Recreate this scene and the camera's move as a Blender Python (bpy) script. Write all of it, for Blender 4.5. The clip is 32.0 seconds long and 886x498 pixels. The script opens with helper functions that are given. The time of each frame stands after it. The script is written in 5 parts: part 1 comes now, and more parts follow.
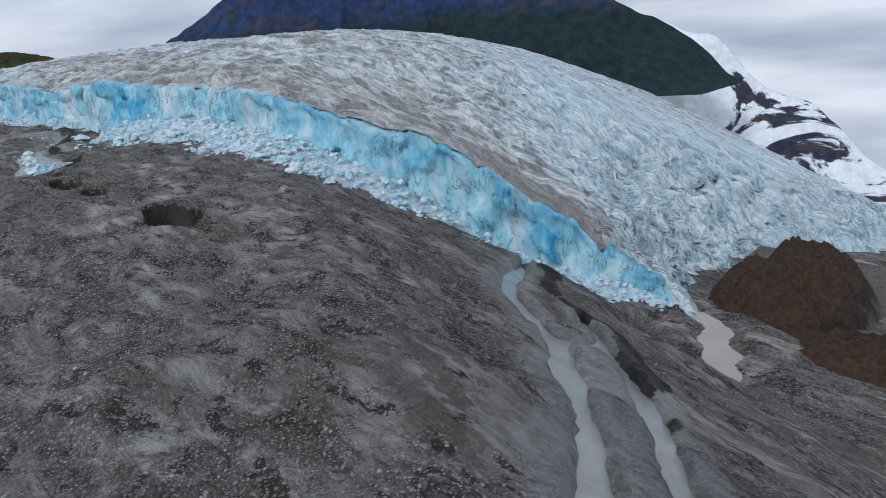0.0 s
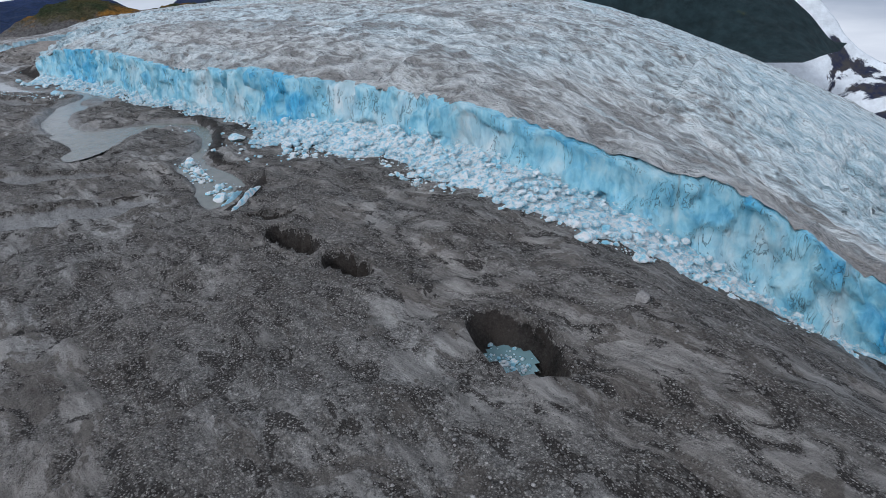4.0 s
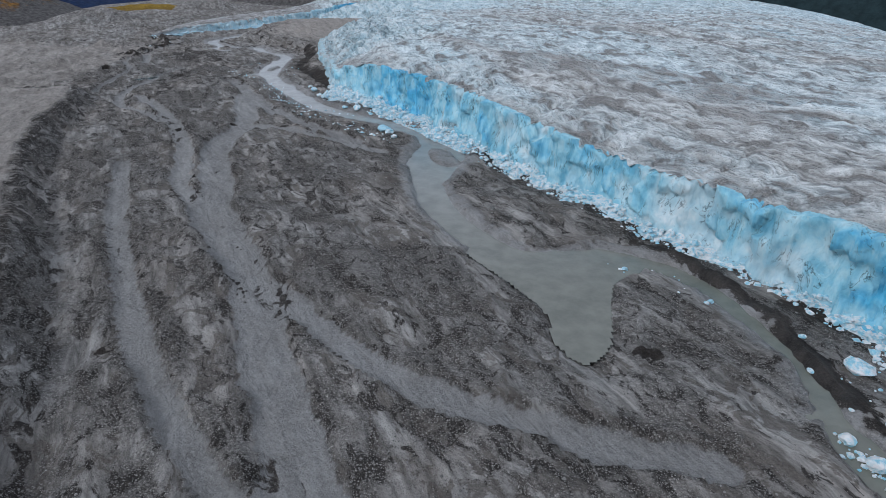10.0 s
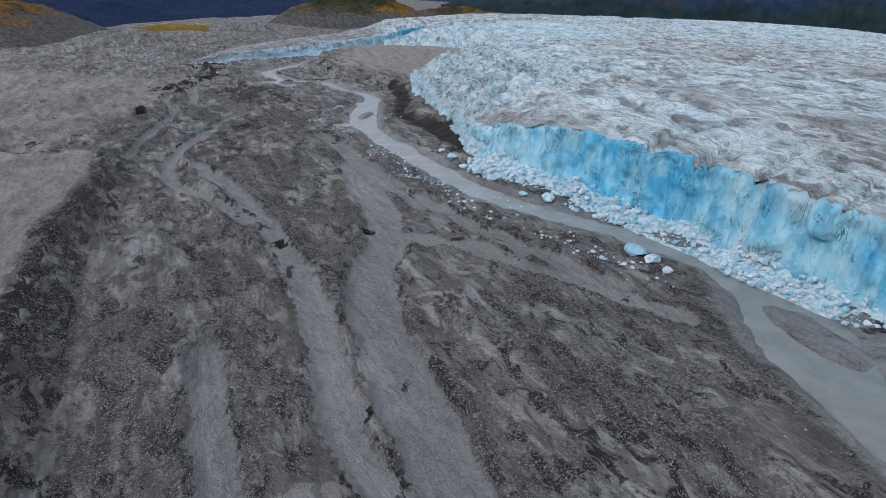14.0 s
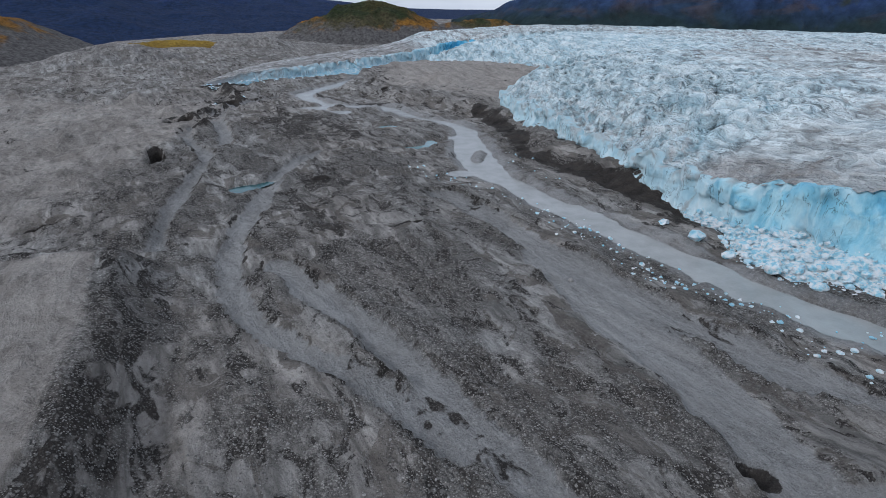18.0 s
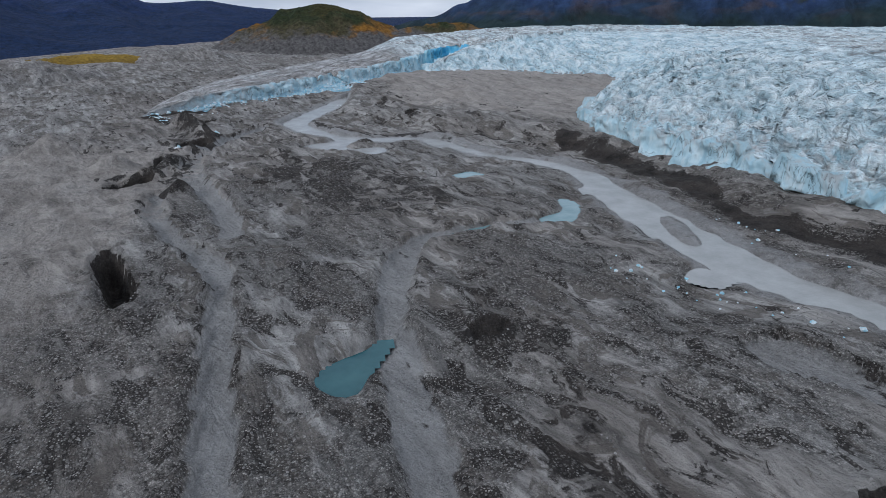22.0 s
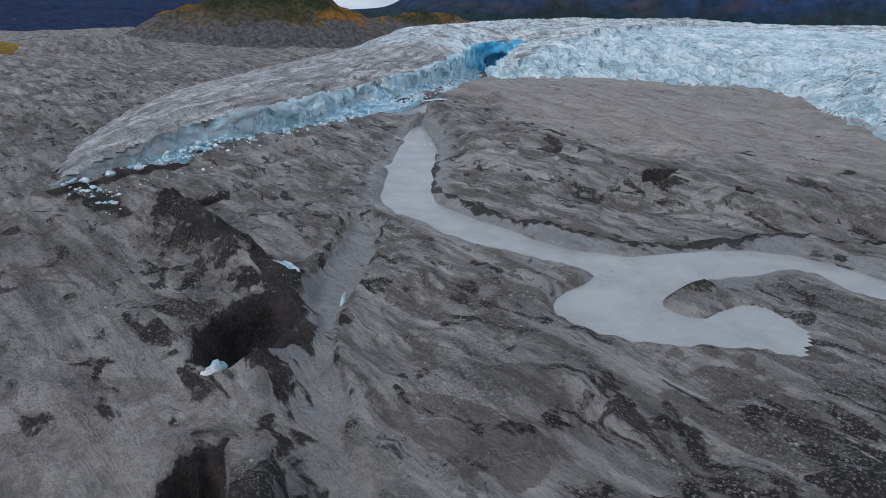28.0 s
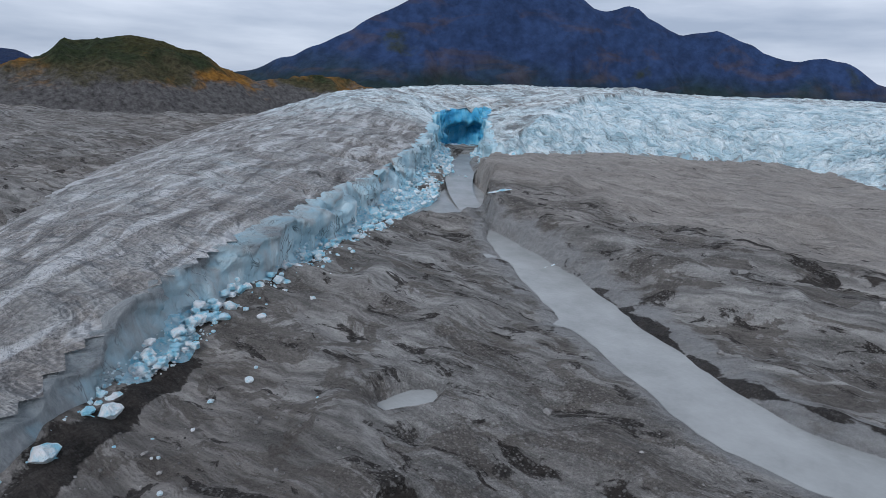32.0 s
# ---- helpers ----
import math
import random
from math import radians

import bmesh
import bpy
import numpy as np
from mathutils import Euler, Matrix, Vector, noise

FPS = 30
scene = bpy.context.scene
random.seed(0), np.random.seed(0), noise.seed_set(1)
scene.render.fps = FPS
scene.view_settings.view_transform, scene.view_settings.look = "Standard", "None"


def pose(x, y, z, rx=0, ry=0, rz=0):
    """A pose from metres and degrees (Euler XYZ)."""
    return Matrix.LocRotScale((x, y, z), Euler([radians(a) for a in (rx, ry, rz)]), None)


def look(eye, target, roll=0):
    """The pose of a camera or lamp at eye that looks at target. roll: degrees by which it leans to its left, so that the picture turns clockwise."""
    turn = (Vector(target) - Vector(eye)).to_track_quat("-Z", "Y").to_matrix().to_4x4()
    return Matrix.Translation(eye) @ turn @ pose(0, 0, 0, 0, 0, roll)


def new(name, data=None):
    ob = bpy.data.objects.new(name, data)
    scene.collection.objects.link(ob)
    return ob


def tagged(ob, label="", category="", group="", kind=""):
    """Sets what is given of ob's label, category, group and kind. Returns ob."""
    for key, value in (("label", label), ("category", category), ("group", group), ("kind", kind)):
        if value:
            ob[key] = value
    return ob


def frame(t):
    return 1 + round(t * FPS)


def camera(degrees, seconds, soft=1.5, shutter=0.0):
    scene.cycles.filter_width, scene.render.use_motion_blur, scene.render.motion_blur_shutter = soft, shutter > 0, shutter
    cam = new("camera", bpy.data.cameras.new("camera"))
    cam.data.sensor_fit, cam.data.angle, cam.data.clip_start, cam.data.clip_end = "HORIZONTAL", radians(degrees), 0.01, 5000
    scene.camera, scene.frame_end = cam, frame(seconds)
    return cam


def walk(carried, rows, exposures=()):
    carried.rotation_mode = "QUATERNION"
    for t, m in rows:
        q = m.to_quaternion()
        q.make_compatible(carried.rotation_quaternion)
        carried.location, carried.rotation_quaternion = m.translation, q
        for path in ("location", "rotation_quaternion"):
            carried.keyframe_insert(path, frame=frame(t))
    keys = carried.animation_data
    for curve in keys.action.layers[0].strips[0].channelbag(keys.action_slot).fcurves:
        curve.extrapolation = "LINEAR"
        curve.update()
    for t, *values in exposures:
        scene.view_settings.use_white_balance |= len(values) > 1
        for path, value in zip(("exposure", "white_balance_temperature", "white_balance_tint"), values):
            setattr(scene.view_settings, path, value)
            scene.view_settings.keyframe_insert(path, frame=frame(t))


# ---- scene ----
cam = camera(74.0, 32.0, soft=0.75)
PATH = [
    (0, (100.30, -134.39, 23.65), (131.11, -45.83, -11.11), -5.36),
    (1, (93.89, -116.34, 23.42), (126.23, -27.79, -9.94), -4.60),
    (2, (87.02, -100.64, 24.29), (120.14, -12.05, -8.21), -4.08),
    (2.5, (83.29, -94.92, 25.43), (115.33, -6.33, -8.12), -4.07),
    (4.5, (62.44, -86.49, 43.28), (82.93, 1.02, -0.56), -4.00),
    (5, (55.99, -83.42, 47.82), (74.36, 3.81, 2.51), -3.38),
    (6, (44.36, -74.14, 55.58), (57.96, 13.14, 8.70), -3.32),
    (7, (30.82, -52.09, 57.74), (39.94, 36.36, 11.98), -2.45),
    (8, (15.16, -32.00, 58.47), (20.70, 57.21, 13.63), -0.93),
    (9, (2.46, -17.17, 60.48), (6.10, 72.71, 16.82), 0.10),
    (10, (-15.42, 13.52, 59.94), (-11.80, 103.38, 16.21), 0.86),
    (11, (-31.88, 43.68, 57.55), (-29.01, 134.15, 15.04), 1.34),
    (12, (-48.59, 74.35, 55.01), (-45.86, 165.33, 13.61), 1.69),
    (13, (-62.83, 98.09, 54.84), (-60.84, 189.30, 13.88), 1.77),
    (14, (-77.34, 121.66, 54.13), (-74.70, 213.03, 13.59), 1.88),
    (15, (-90.44, 143.37, 53.37), (-87.11, 234.94, 13.33), 2.23),
    (15.5, (-96.25, 152.86, 53.05), (-92.92, 244.36, 12.84), 2.50),
    (17.5, (-120.94, 197.20, 44.23), (-116.93, 289.55, 6.08), 1.45),
    (18, (-127.25, 208.21, 43.53), (-122.49, 300.63, 5.64), 1.45),
    (19, (-139.37, 231.40, 41.99), (-132.63, 323.84, 4.46), 1.42),
    (20, (-150.61, 253.71, 39.88), (-141.02, 346.17, 2.99), 1.17),
    (21, (-161.24, 276.06, 38.67), (-147.94, 368.11, 1.92), 0.70),
    (22, (-170.42, 297.26, 37.25), (-153.96, 388.87, 0.67), 0.34),
    (23, (-179.07, 317.89, 35.69), (-160.34, 409.88, 1.24), 0.60),
    (24, (-186.70, 338.09, 34.18), (-166.19, 429.85, 0.15), 0.78),
    (25, (-193.20, 364.80, 31.64), (-170.92, 456.02, -2.74), 0.62),
    (25.5, (-196.62, 377.56, 31.18), (-173.36, 468.34, -3.73), 1.15),
    (27.5, (-210.84, 422.66, 30.63), (-181.36, 510.97, -5.87), 2.15),
    (28, (-212.95, 433.28, 30.09), (-182.24, 521.01, -6.78), 2.22),
    (29, (-216.19, 452.23, 28.82), (-183.27, 539.32, -7.67), 1.95),
    (30, (-222.30, 472.47, 27.82), (-183.61, 557.51, -7.84), 2.71),
    (31, (-228.54, 490.24, 27.12), (-182.70, 573.57, -3.77), 2.98),
    (32, (-233.69, 507.55, 25.95), (-179.68, 587.65, 0.14), 3.37),
]
walk(cam, [(t, look(eye, target, roll)) for t, eye, target, roll in PATH], [(0, -0.2, 5740, 10), (32, -0.22, 5630, 10)])

# ---- light: bright overcast, a soft high sun ----
world = bpy.data.worlds.new("overcast_sky")
scene.world = world
world.use_nodes = True
wn, wl = world.node_tree.nodes, world.node_tree.links
wn.clear()
w_out = wn.new("ShaderNodeOutputWorld")
w_bg = wn.new("ShaderNodeBackground")
w_sky = wn.new("ShaderNodeTexSky")
w_sky.sky_type, w_sky.sun_disc = "NISHITA", False
w_sky.sun_elevation, w_sky.sun_rotation = radians(38), radians(200)
w_sky.air_density, w_sky.dust_density = 1.0, 2.0
w_tc, w_map, w_noise = wn.new("ShaderNodeTexCoord"), wn.new("ShaderNodeMapping"), wn.new("ShaderNodeTexNoise")
w_map.inputs["Scale"].default_value = (1.2, 1.2, 7.0)
w_noise.inputs["Scale"].default_value, w_noise.inputs["Detail"].default_value = 2.2, 6.0
w_ramp = wn.new("ShaderNodeValToRGB")
w_ramp.color_ramp.elements[0].position, w_ramp.color_ramp.elements[0].color = 0.33, (5.0, 5.4, 6.1, 1)
w_ramp.color_ramp.elements[1].position, w_ramp.color_ramp.elements[1].color = 0.66, (9.6, 9.6, 9.7, 1)
w_mix = wn.new("ShaderNodeMix")
w_mix.data_type = "RGBA"
w_mix.inputs["Factor"].default_value = 0.93
wl.new(w_tc.outputs["Generated"], w_map.inputs["Vector"])
wl.new(w_map.outputs["Vector"], w_noise.inputs["Vector"])
wl.new(w_noise.outputs["Fac"], w_ramp.inputs["Fac"])
wl.new(w_sky.outputs["Color"], w_mix.inputs["A"])
wl.new(w_ramp.outputs["Color"], w_mix.inputs["B"])
wl.new(w_mix.outputs["Result"], w_bg.inputs["Color"])
w_bg.inputs["Strength"].default_value = 0.1
wl.new(w_bg.outputs["Background"], w_out.inputs["Surface"])

sun = new("sun", bpy.data.lights.new("sun", "SUN"))
sun.data.energy, sun.data.angle, sun.data.color = 1.5, radians(10), (1.0, 0.95, 0.88)
sun.matrix_world = look((0, 0, 250), (300, 190, 0))


# ---- noise and shapes on arrays ----
def lattice(ix, iy, seed):
    h = (ix.astype(np.int64) * 374761393 + iy.astype(np.int64) * 668265263 + seed * 974634777) & 0x7FFFFFFF
    h = ((h ^ (h >> 13)) * 1274126177) & 0x7FFFFFFF
    return ((h ^ (h >> 16)) & 0xFFFF) / 65535.0


def vnoise(x, y, seed=0):
    """Smooth value noise, 0 to 1."""
    ix, iy = np.floor(x), np.floor(y)
    fx, fy = x - ix, y - iy
    fx, fy = fx * fx * fx * (fx * (fx * 6 - 15) + 10), fy * fy * fy * (fy * (fy * 6 - 15) + 10)
    a, b = lattice(ix, iy, seed), lattice(ix + 1, iy, seed)
    c, d = lattice(ix, iy + 1, seed), lattice(ix + 1, iy + 1, seed)
    return (a * (1 - fx) + b * fx) * (1 - fy) + (c * (1 - fx) + d * fx) * fy


def fbm(x, y, size, octaves=4, seed=0, gain=0.5):
    total, amp, norm = 0.0, 1.0, 0.0
    for o in range(octaves):
        total = total + amp * vnoise(x / size * 2**o + 17.3 * o, y / size * 2**o - 9.1 * o, seed + o)
        norm += amp
        amp *= gain
    return total / norm


def ridged(x, y, size, octaves=4, seed=0, gain=0.5):
    total, amp, norm = 0.0, 1.0, 0.0
    for o in range(octaves):
        n = vnoise(x / size * 2**o + 5.7 * o, y / size * 2**o + 3.3 * o, seed + o)
        total = total + amp * (1 - np.abs(2 * n - 1))
        norm += amp
        amp *= gain
    return total / norm


def facets(u, v, seed):
    """Broken planes: each irregular cell has its own height and tilt; also gives a random value per cell and the distance from its rim."""
    iu, iv = np.floor(u), np.floor(v)
    best, second, val, rnd = np.full(u.shape, 9.0), np.full(u.shape, 9.0), np.zeros(u.shape), np.zeros(u.shape)
    for a in (-1, 0, 1):
        for b in (-1, 0, 1):
            cu, cv = iu + a, iv + b
            r = [lattice(cu, cv, seed + k) for k in range(5)]
            du, dv = u - cu - 0.15 - 0.7 * r[0], v - cv - 0.15 - 0.7 * r[1]
            d = du * du + dv * dv
            less = d < best
            second = np.where(less, best, np.minimum(second, d))
            best = np.where(less, d, best)
            val = np.where(less, r[2] - 0.5 + 0.9 * (r[3] - 0.5) * du + 0.9 * (r[4] - 0.5) * dv, val)
            rnd = np.where(less, r[2], rnd)
    return val, rnd, np.sqrt(second) - np.sqrt(best)


def step(v, lo, hi):
    u = np.clip((v - lo) / (hi - lo), 0, 1)
    return u * u * (3 - 2 * u)


def smooth_line(pts, closed=False, n=6):
    """A Catmull-Rom curve through the points (rows of any width)."""
    p = np.array(pts, float)
    p = np.concatenate([p[-1:], p, p[:2]]) if closed else np.concatenate([2 * p[:1] - p[1:2], p, 2 * p[-1:] - p[-2:-1]])
    out = []
    for a, b, c, d in zip(p[:-3], p[1:-2], p[2:-1], p[3:]):
        for u in np.arange(n) / n:
            out.append(0.5 * (2 * b + (c - a) * u + (2 * a - 5 * b + 4 * c - d) * u * u + (3 * b - a - 3 * c + d) * u**3))
    if not closed:
        out.append(p[-2])
    return np.array(out)


def line_distance(x, y, pts, values=None, reach=None):
    """Distance to a polyline; with values, also the value at the nearest place on it."""
    best = np.full(x.shape, 1e9)
    got = np.zeros(x.shape)
    p = np.asarray(pts, float)
    for i in range(len(p) - 1):
        (ax, ay), (bx, by) = p[i, :2], p[i + 1, :2]
        if reach is not None:
            near = (x > min(ax, bx) - reach) & (x < max(ax, bx) + reach) & (y > min(ay, by) - reach) & (y < max(ay, by) + reach)
            if not near.any():
                continue
        else:
            near = np.ones(x.shape, bool)
        dx, dy = bx - ax, by - ay
        xs, ys = x[near], y[near]
        u = np.clip(((xs - ax) * dx + (ys - ay) * dy) / (dx * dx + dy * dy + 1e-9), 0, 1)
        d = np.hypot(xs - ax - u * dx, ys - ay - u * dy)
        less = d < best[near]
        idx = np.flatnonzero(near)[less] if x.ndim == 1 else None
        best[idx] = d[less]
        if values is not None:
            got[idx] = (values[i] + (values[i + 1] - values[i]) * u)[less]
    return (best, got) if values is not None else best


def inside(x, y, poly):
    """Even-odd test of points in a closed polygon."""
    hit = np.zeros(x.shape, bool)
    p = np.asarray(poly, float)
    for (ax, ay), (bx, by) in zip(p[:, :2], np.roll(p[:, :2], -1, 0)):
        if ay == by:
            continue
        cross = ((ay > y) != (by > y)) & (x < (bx - ax) * (y - ay) / (by - ay) + ax)
        hit ^= cross
    return hit


def axis(lo, hi, fine_lo, fine_hi, cell, grow=1.18):
    mid = np.arange(fine_lo, fine_hi + cell / 2, cell)
    left, right, a, b, s = [], [], fine_lo, fine_hi, cell
    while a > lo:
        s *= grow
        a -= s
        left.append(max(a, lo))
    s = cell
    while b < hi:
        s *= grow
        b += s
        right.append(min(b, hi))
    return np.array(left[::-1] + mid.tolist() + right)


def sheet_mesh(name, verts, faces, smooth=True):
    me = bpy.data.meshes.new(name)
    v = np.asarray(verts, np.float32)
    f = np.asarray(faces, np.int32)
    me.vertices.add(len(v))
    me.vertices.foreach_set("co", v.ravel())
    k = f.shape[1]
    me.loops.add(f.size)
    me.loops.foreach_set("vertex_index", f.ravel())
    me.polygons.add(len(f))
    me.polygons.foreach_set("loop_start", np.arange(0, f.size, k, dtype=np.int32))
    me.polygons.foreach_set("use_smooth", np.full(len(f), smooth))
    me.update(calc_edges=True)
    me.validate()
    return me


def grid_faces(nx, ny, keep=None):
    i = (np.arange(ny - 1)[:, None] * nx + np.arange(nx - 1)[None]).ravel()
    f = np.stack([i, i + 1, i + 1 + nx, i + nx], 1)
    return f if keep is None else f[keep[f].all(1)]


def paint(me, name, values):
    """A point attribute of four masks for the material."""
    at = me.attributes.new(name, "FLOAT_COLOR", "POINT")
    at.data.foreach_set("color", np.asarray(values, np.float32).ravel())


# ---- materials ----
class Nodes:
    """Short hand for a node material."""

    def __init__(self, name, rough=0.9, spec=0.3):
        self.mat = bpy.data.materials.new(name)
        self.mat.use_nodes = True
        self.t = self.mat.node_tree
        self.b = self.t.nodes["Principled BSDF"]
        self.b.inputs["Roughness"].default_value = rough
        self.b.inputs["Specular IOR Level"].default_value = spec
        self.pos = self.t.nodes.new("ShaderNodeNewGeometry").outputs["Position"]

    def node(self, kind, **sockets):
        n = self.t.nodes.new(kind)
        for k, v in sockets.items():
            self.put(n.inputs[k.replace("_", " ")], v)
        return n

    def put(self, socket, v):
        if isinstance(v, bpy.types.NodeSocket):
            self.t.links.new(v, socket)
        else:
            socket.default_value = v

    def noise(self, scale, detail=4.0, rough=0.55, stretch=None, distortion=0.0, turn=0.0):
        v = self.pos
        if stretch:
            m = self.node("ShaderNodeMapping", Vector=self.pos)
            m.vector_type = "TEXTURE"
            m.inputs["Scale"].default_value, m.inputs["Rotation"].default_value = tuple(1 / s for s in stretch), (0, 0, radians(turn))
            v = m.outputs["Vector"]
        n = self.node("ShaderNodeTexNoise", Vector=v, Scale=scale, Detail=detail, Roughness=rough, Distortion=distortion)
        return n.outputs["Fac"]

    def cells(self, scale, feature="F1", out="Distance", random=1.0):
        n = self.node("ShaderNodeTexVoronoi", Vector=self.pos, Scale=scale, Randomness=random)
        n.feature = feature
        return n.outputs[out]

    def ramp(self, fac, *stops):
        n = self.node("ShaderNodeValToRGB", Fac=fac)
        e = n.color_ramp.elements
        while len(e) < len(stops):
            e.new(0.5)
        for el, (p, c) in zip(e, stops):
            el.position = p
            el.color = (c, c, c, 1) if isinstance(c, (int, float)) else (*c, 1)
        return n.outputs["Color"]

    def mix(self, fac, a, b, how="MIX"):
        n = self.t.nodes.new("ShaderNodeMix")
        n.data_type, n.blend_type = "RGBA", how
        for key, v in (("Factor", fac), ("A", a), ("B", b)):
            if isinstance(v, tuple) and len(v) == 3:
                v = (*v, 1)
            self.put(n.inputs[key] if key == "Factor" else [s for s in n.inputs if s.name == key and s.type == "RGBA"][0], v)
        return [s for s in n.outputs if s.type == "RGBA"][0]

    def math(self, how, a, b=0.0, clamp=False):
        n = self.t.nodes.new("ShaderNodeMath")
        n.operation, n.use_clamp = how, clamp
        self.put(n.inputs[0], a)
        self.put(n.inputs[1], b)
        return n.outputs[0]

    def masks(self, name):
        at = self.node("ShaderNodeAttribute")
        at.attribute_name = name
        s = self.node("ShaderNodeSeparateColor", Color=at.outputs["Color"])
        return s.outputs["Red"], s.outputs["Green"], s.outputs["Blue"], at.outputs["Alpha"]

    def color(self, c):
        self.put(self.b.inputs["Base Color"], (*c, 1) if isinstance(c, tuple) else c)
        return self

    def rough(self, v):
        self.put(self.b.inputs["Roughness"], v)
        return self

    def bump(self, height, strength=0.5, distance=0.3, normal=None):
        n = self.node("ShaderNodeBump", Height=height, Strength=strength, Distance=distance)
        if normal is not None:
            self.put(n.inputs["Normal"], normal)
        self.put(self.b.inputs["Normal"], n.outputs["Normal"])
        return n.outputs["Normal"]


def gravel_material():
    """Grey-brown silt in soft flow streaks, fields of pale stones with dark gaps, smooth channels, dark wet mud and
    painted shade.
    """
    n = Nodes("moraine_gravel", 0.93, 0.22)
    chan, mud, tan, wet = n.masks("masks")
    big = n.noise(0.022, 4, 0.55, (1.0, 0.6, 1.0), 0.6, 25)
    mid = n.noise(0.24, 7, 0.6)
    fine = n.noise(2.6, 8, 0.75)
    clump = n.noise(0.34, 6, 0.6, (1.0, 0.5, 1.0), 0.8, 25)
    flow = n.noise(0.13, 7, 0.62, (1.0, 0.26, 1.0), 1.1, 25)
    lines = n.noise(0.55, 6, 0.6, (1.0, 0.13, 1.0), 0.6, 25)
    grain = n.math("ADD", n.math("MULTIPLY", mid, 0.6), n.math("MULTIPLY", fine, 0.4))
    # silt: cool grey to warm brown over tens of metres, with soft streaks along the flow
    cool = n.ramp(flow, (0.38, (0.2, 0.191, 0.179)), (0.5, (0.295, 0.283, 0.267)), (0.62, (0.365, 0.353, 0.335)))
    warm = n.ramp(flow, (0.38, (0.16, 0.145, 0.131)), (0.5, (0.262, 0.241, 0.221)), (0.62, (0.34, 0.315, 0.29)))
    base = n.mix(n.ramp(big, (0.42, 0.0), (0.58, 0.9)), cool, warm)
    base = n.mix(1.0, base, n.ramp(lines, (0.38, 0.62), (0.5, 1.0), (0.62, 1.3)), "MULTIPLY")
    # channels of washed sand
    edge = n.math("ADD", chan, n.math("MULTIPLY", n.math("SUBTRACT", mid, 0.5), 1.0))
    inchan = n.ramp(edge, (0.36, 0.0), (0.6, 0.92))
    sandy = n.ramp(n.math("ADD", n.math("MULTIPLY", grain, 0.5), n.math("MULTIPLY", lines, 0.5)), (0.38, (0.25, 0.247, 0.242)), (0.62, (0.345, 0.342, 0.337)))
    base = n.mix(inchan, base, sandy)
    tanc = n.ramp(n.math("ADD", n.math("MULTIPLY", grain, 0.5), n.math("MULTIPLY", flow, 0.5)), (0.4, (0.29, 0.262, 0.236)), (0.6, (0.42, 0.384, 0.349)))
    intan = n.ramp(n.math("ADD", tan, n.math("MULTIPLY", n.math("SUBTRACT", mid, 0.5), 1.3)), (0.4, 0.0), (0.75, 0.85))
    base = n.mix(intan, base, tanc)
    dry = n.math("SUBTRACT", 1.0, inchan)
    # fields of stones: pale stones of many tones, gap shade painted dark between
    field = n.ramp(n.math("ADD", n.noise(0.05, 7, 0.64, (1.0, 0.5, 1.0), 1.3, 25), n.math("MULTIPLY", n.math("SUBTRACT", clump, 0.5), 0.5)), (0.42, 0.0), (0.53, 1.0))
    field = n.math("MULTIPLY", field, n.ramp(chan, (0.25, 1.0), (0.75, 0.22)))
    field = n.math("MULTIPLY", field, n.ramp(tan, (0.3, 1.0), (0.8, 0.25)))
    north = n.node("ShaderNodeSeparateXYZ", Vector=n.pos).outputs["Y"]
    field = n.math("MULTIPLY", field, n.ramp(n.math("DIVIDE", north, 600.0), (0.62, 1.0), (0.82, 0.3)))
    field = n.math("MULTIPLY", field, n.ramp(mud, (0.75, 1.0), (1.2, 0.0)))
    # brown damp silt in ragged patches, and dark hollows among the stones
    damp = n.math("MULTIPLY", n.ramp(n.noise(0.17, 8, 0.66, (1.0, 0.55, 1.0), 1.0, 25), (0.515, 0.0), (0.55, 0.76)), n.math("MULTIPLY", dry, n.ramp(tan, (0.3, 1.0), (0.8, 0.3))))
    base = n.mix(damp, base, n.ramp(grain, (0.38, (0.07, 0.059, 0.05)), (0.62, (0.17, 0.15, 0.132))))
    dark = n.math("MULTIPLY", n.ramp(n.math("ADD", clump, n.math("MULTIPLY", field, 0.06)), (0.605, 0.0), (0.635, 0.94)), dry)
    dark = n.math("MULTIPLY", dark, n.ramp(tan, (0.3, 0.95), (0.7, 0.25)))
    base = n.mix(dark, base, n.ramp(fine, (0.36, (0.009, 0.0075, 0.007)), (0.64, (0.05, 0.042, 0.037))))
    # mud mask: wet mud plus painted shade of banks, scarp and pits
    mud_shade = n.math("ADD", mud, n.math("MULTIPLY", n.math("SUBTRACT", n.math("ADD", n.math("MULTIPLY", clump, 0.75), n.math("MULTIPLY", lines, 0.25)), 0.5), 2.9))
    base = n.mix(n.ramp(mud_shade, (0.54, 0.0), (0.68, 0.95)), base, n.ramp(grain, (0.4, (0.009, 0.0075, 0.0065)), (0.6, (0.05, 0.041, 0.035))))
    relief = None
    for scale, share in ((1.15, 0.24), (2.3, 0.62), (4.2, 0.7)):
        vor = n.node("ShaderNodeTexVoronoi", Vector=n.pos, Scale=scale)
        tone = n.node("ShaderNodeSeparateColor", Color=vor.outputs["Color"]).outputs["Red"]
        body = n.ramp(vor.outputs["Distance"], (0.3, 1.0), (0.44, 0.0))
        gap = n.math("MULTIPLY", n.ramp(vor.outputs["Distance"], (0.4, 0.0), (0.56, 0.75)), field)
        there = n.math("MULTIPLY", n.ramp(tone, (1 - share, 0.0), (1 - share + 0.03, 1.0)), n.math("ADD", n.math("MULTIPLY", field, 0.92), 0.04))
